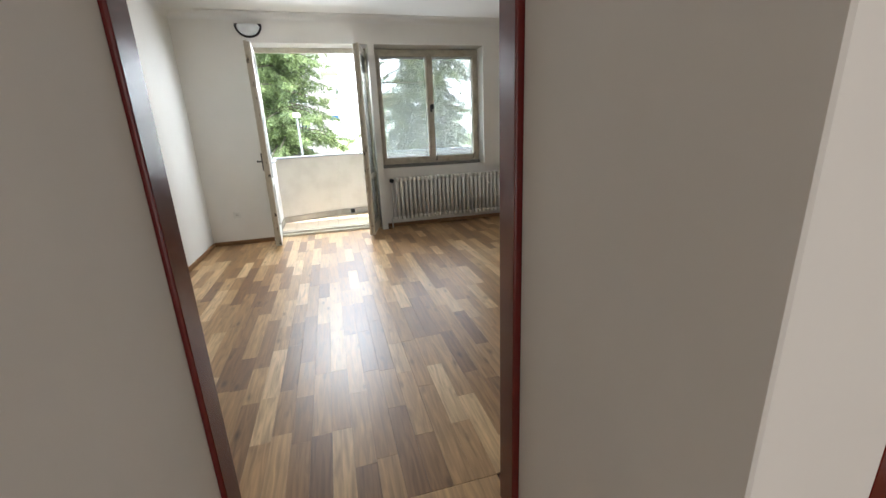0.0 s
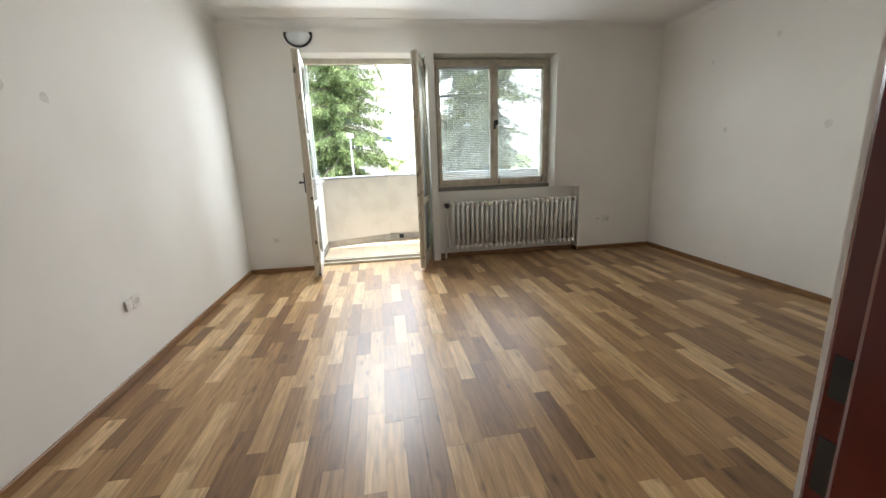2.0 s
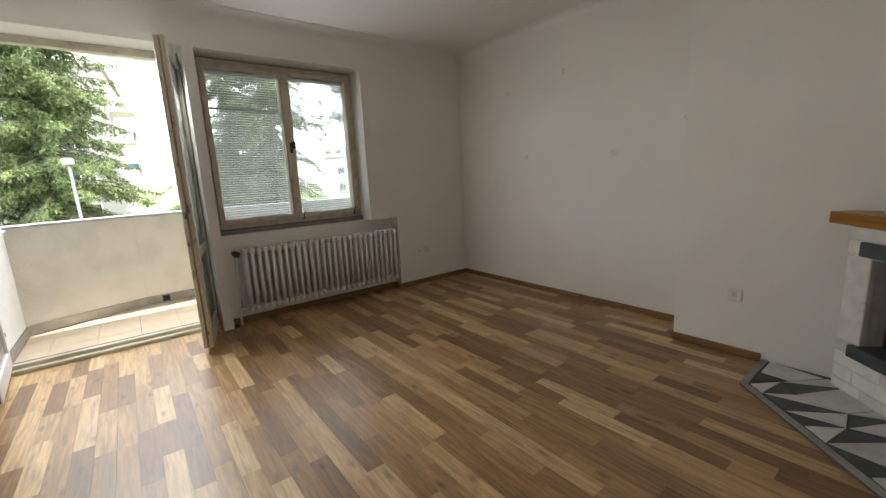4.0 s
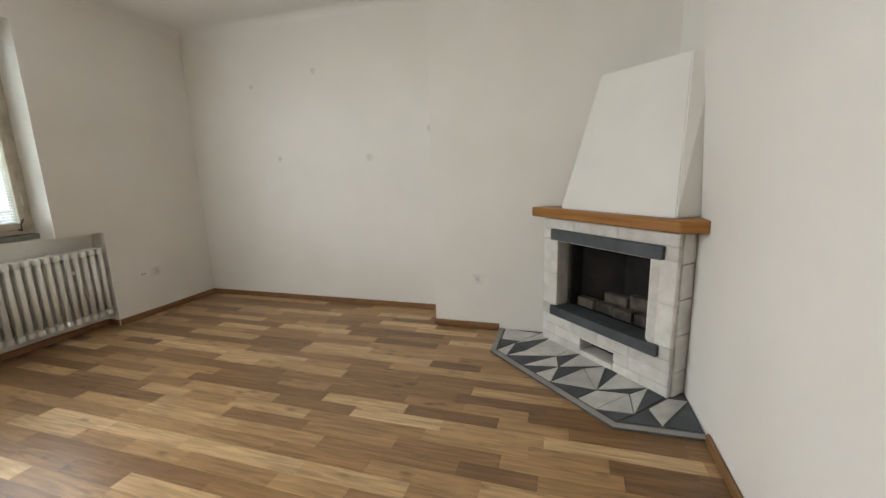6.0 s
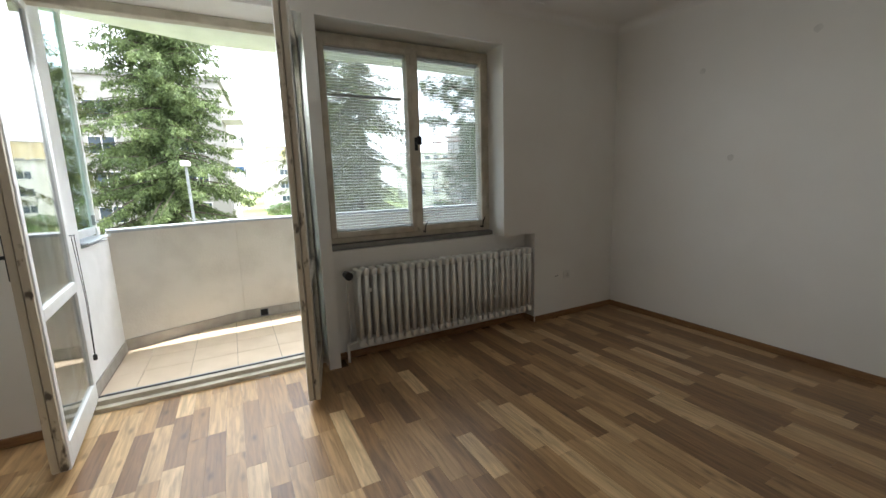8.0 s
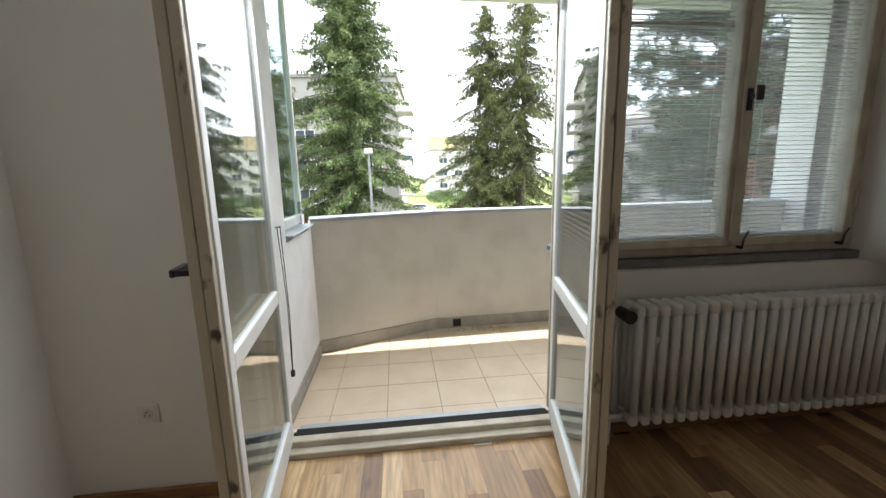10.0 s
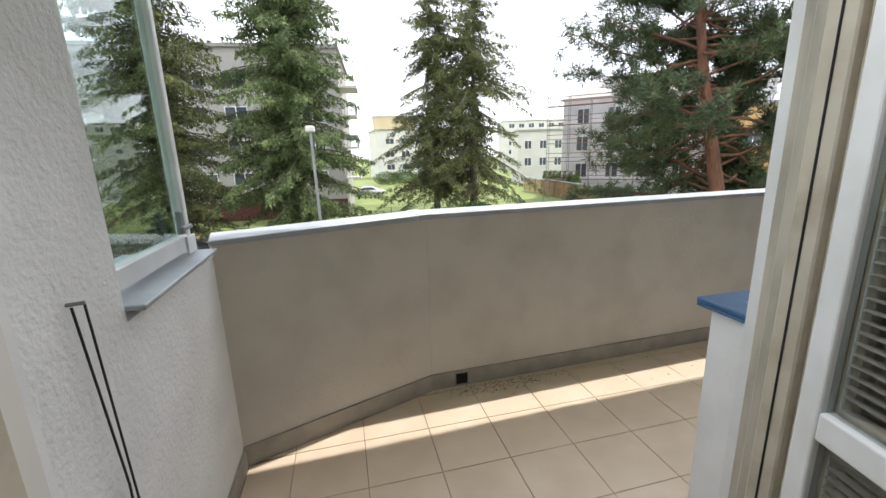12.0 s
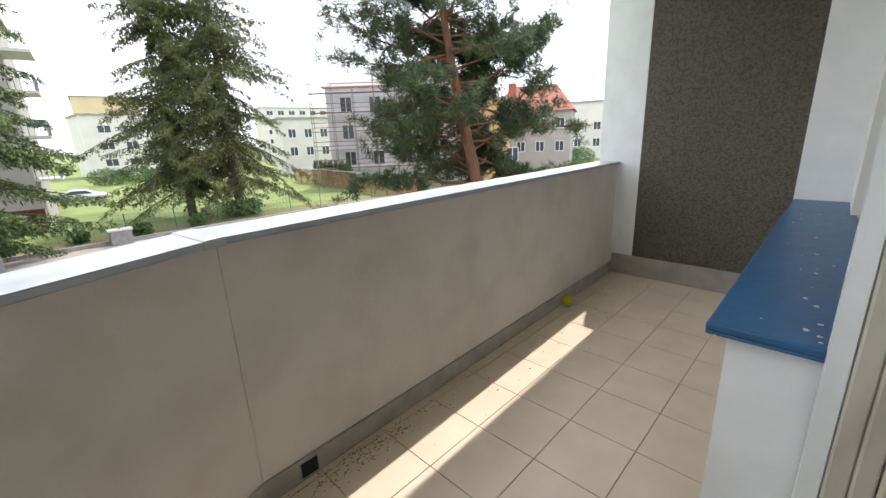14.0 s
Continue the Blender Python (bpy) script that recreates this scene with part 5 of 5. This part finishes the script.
# ---- floor strips and tiles: pieces ----
SW = 0.088
near, far_bm = [], bmesh.new()
strip_meshes = {}
rng = random.Random(7)
count = 0
x = XL + 0.002
col = 0
while x < XR - 0.002:
    y = YB - rng.uniform(0, 0.4)
    x1 = min(x + SW, XR - 0.002)
    while y < 0.115:
        ln = rng.choice((0.34, 0.5, 0.5, 0.66))
        y0, y1 = max(y, YB + 0.002), min(y + ln, 0.148 if DL < x < DR - 0.02 else (0.13 if WL < x < NR - 0.02 else -0.002))
        y += ln
        if y1 - y0 < 0.03:
            continue
        if x1 > XS and y0 < YS:
            if y1 <= YS + 0.02:
                continue
            y0 = YS + 0.002
        g = 0.0004
        if -0.45 < x < 1.3 and -4.0 < y0 and count < 300:
            key = (round(x1 - x, 3), round(y1 - y0, 3))
            if key not in strip_meshes:
                bm = boxes((g, key[0] - g, g, key[1] - g, -0.005, 0.0))
                ob = part("floor_strip", bm, M_STRIP, floor)
                strip_meshes[key] = ob.data
            else:
                ob = new("floor_strip", strip_meshes[key])
                ob.parent = floor
            ob.location = (x, y0, 0)
            count += 1
        else:
            box(far_bm, x + g, x1 - g, y0 + g, y1 - g, -0.005, 0.0)
    x = x1
    col += 1
tagged(mesh_ob("floor_strips", far_bm, M_STRIPS, floor), "oak-look laminate strips in mixed brown tones", kind="stuff")

tiles = thing("balcony_tiles", (0, 0, 0), "beige square ceramic balcony floor tiles with thin joints", "floor tiles", kind="structure")
TS, TX, TY, TV = 0.325, 0.18, 1.51, 0.304
tile_mesh = None
for i in range(-4, 11):
    for j in range(-5, 2):
        x0, y0 = TX + i * TS, TY + j * TV
        x1, y1 = x0 + TS, y0 + TV
        x0, x1, y0, y1 = max(x0, PLX + 0.014), min(x1, 3.404), max(y0, YO + 0.005), min(y1, 1.936)
        ylim = min(PLY + (x0 - PLX) * (PK[1] - PLY) / (PK[0] - PLX), PK[1] + (x0 - PK[0]) * 0.0288) - 0.013
        if x1 - x0 < 0.03 or y1 - y0 < 0.03 or (x0 > DR and y1 < YO + 0.19):
            continue
        if x0 > DR + 0.05:
            y0 = max(y0, YO + 0.192)
        g = 0.0018
        if abs(x1 - x0 - TS) < 1e-6 and abs(y1 - y0 - TV) < 1e-6 and y1 < ylim:
            if tile_mesh is None:
                ob = part("tile", boxes((g, TS - g, g, TV - g, -0.006, 0.0), bevel=0.001), M_TILE, tiles)
                tile_mesh = ob.data
            else:
                ob = new("tile", tile_mesh)
                ob.parent = tiles
            ob.location = (x0, y0, ZB)
        else:
            def lim(xx):
                return min(PLY + (xx - PLX) * (PK[1] - PLY) / (PK[0] - PLX), PK[1] + (xx - PK[0]) * 0.0288) - 0.013
            a, b = min(y1 - g, lim(x0)), min(y1 - g, lim(x1))
            if a < y0 + 0.02 or b < y0 + 0.02:
                a, b = max(a, y0 + 0.021), max(b, y0 + 0.021)
            part("tile", prism([(x0 + g, y0 + g), (x1 - g, y0 + g), (x1 - g, b), (x0 + g, a)], ZB - 0.006, ZB), M_TILE, tiles)

# hearth pieces: a skewed net of quads, some cut into triangles, in two stones
rh = random.Random(4)
P0, P1, P2, P3 = Vector((2.572, -3.30)), Vector((1.905, -4.005)), Vector((2.94, -3.58)), Vector((2.20, -4.28))
NU, NV = 7, 2
net = {}
for i in range(NU + 1):
    for j in range(NV + 1):
        u, v = i / NU, j / NV
        p = (P0.lerp(P1, u)).lerp(P2.lerp(P3, u), v)
        if 0 < i < NU:
            p += (P1 - P0) * rh.uniform(-0.05, 0.05)
        if j == 1:
            p += (P2 - P0) * rh.uniform(-0.2, 0.2)
        net[i, j] = p


def shard(pts, dark):
    c = sum(pts, Vector((0, 0))) / len(pts)
    pts = [c + (p - c) * (1 - 0.006 / max((p - c).length, 0.02)) for p in pts]
    part("stone_piece", prism([(p.x, p.y) for p in pts], 0.0125, 0.0175 + rh.uniform(0, 0.0006)), M_SLATE if dark else M_MARBLE, hearth)


k = 0
for i in range(NU):
    for j in range(NV):
        a, b, c, d = net[i, j], net[i + 1, j], net[i + 1, j + 1], net[i, j + 1]
        if rh.random() < 0.75:
            if rh.random() < 0.5:
                shard([a, b, c], True)
                shard([a, c, d], False)
            else:
                shard([a, b, d], False)
                shard([b, c, d], True)
        else:
            shard([a, b, c, d], False)
V = Vector
for pts, dark in (([V((2.60, -3.30)), V((2.76, -3.30)), V((2.75, -3.43))], True), ([V((2.77, -3.30)), V((2.97, -3.30)), V((2.93, -3.56)), V((2.76, -3.44))], False),
                  ([V((1.91, -4.03)), V((2.05, -4.16)), V((1.915, -4.20))], True), ([V((2.06, -4.17)), V((2.19, -4.29)), V((2.19, -4.385)), V((1.92, -4.21))], False), ([V((1.915, -4.22)), V((2.17, -4.384)), V((1.915, -4.384))], True)):
    shard(pts, dark)
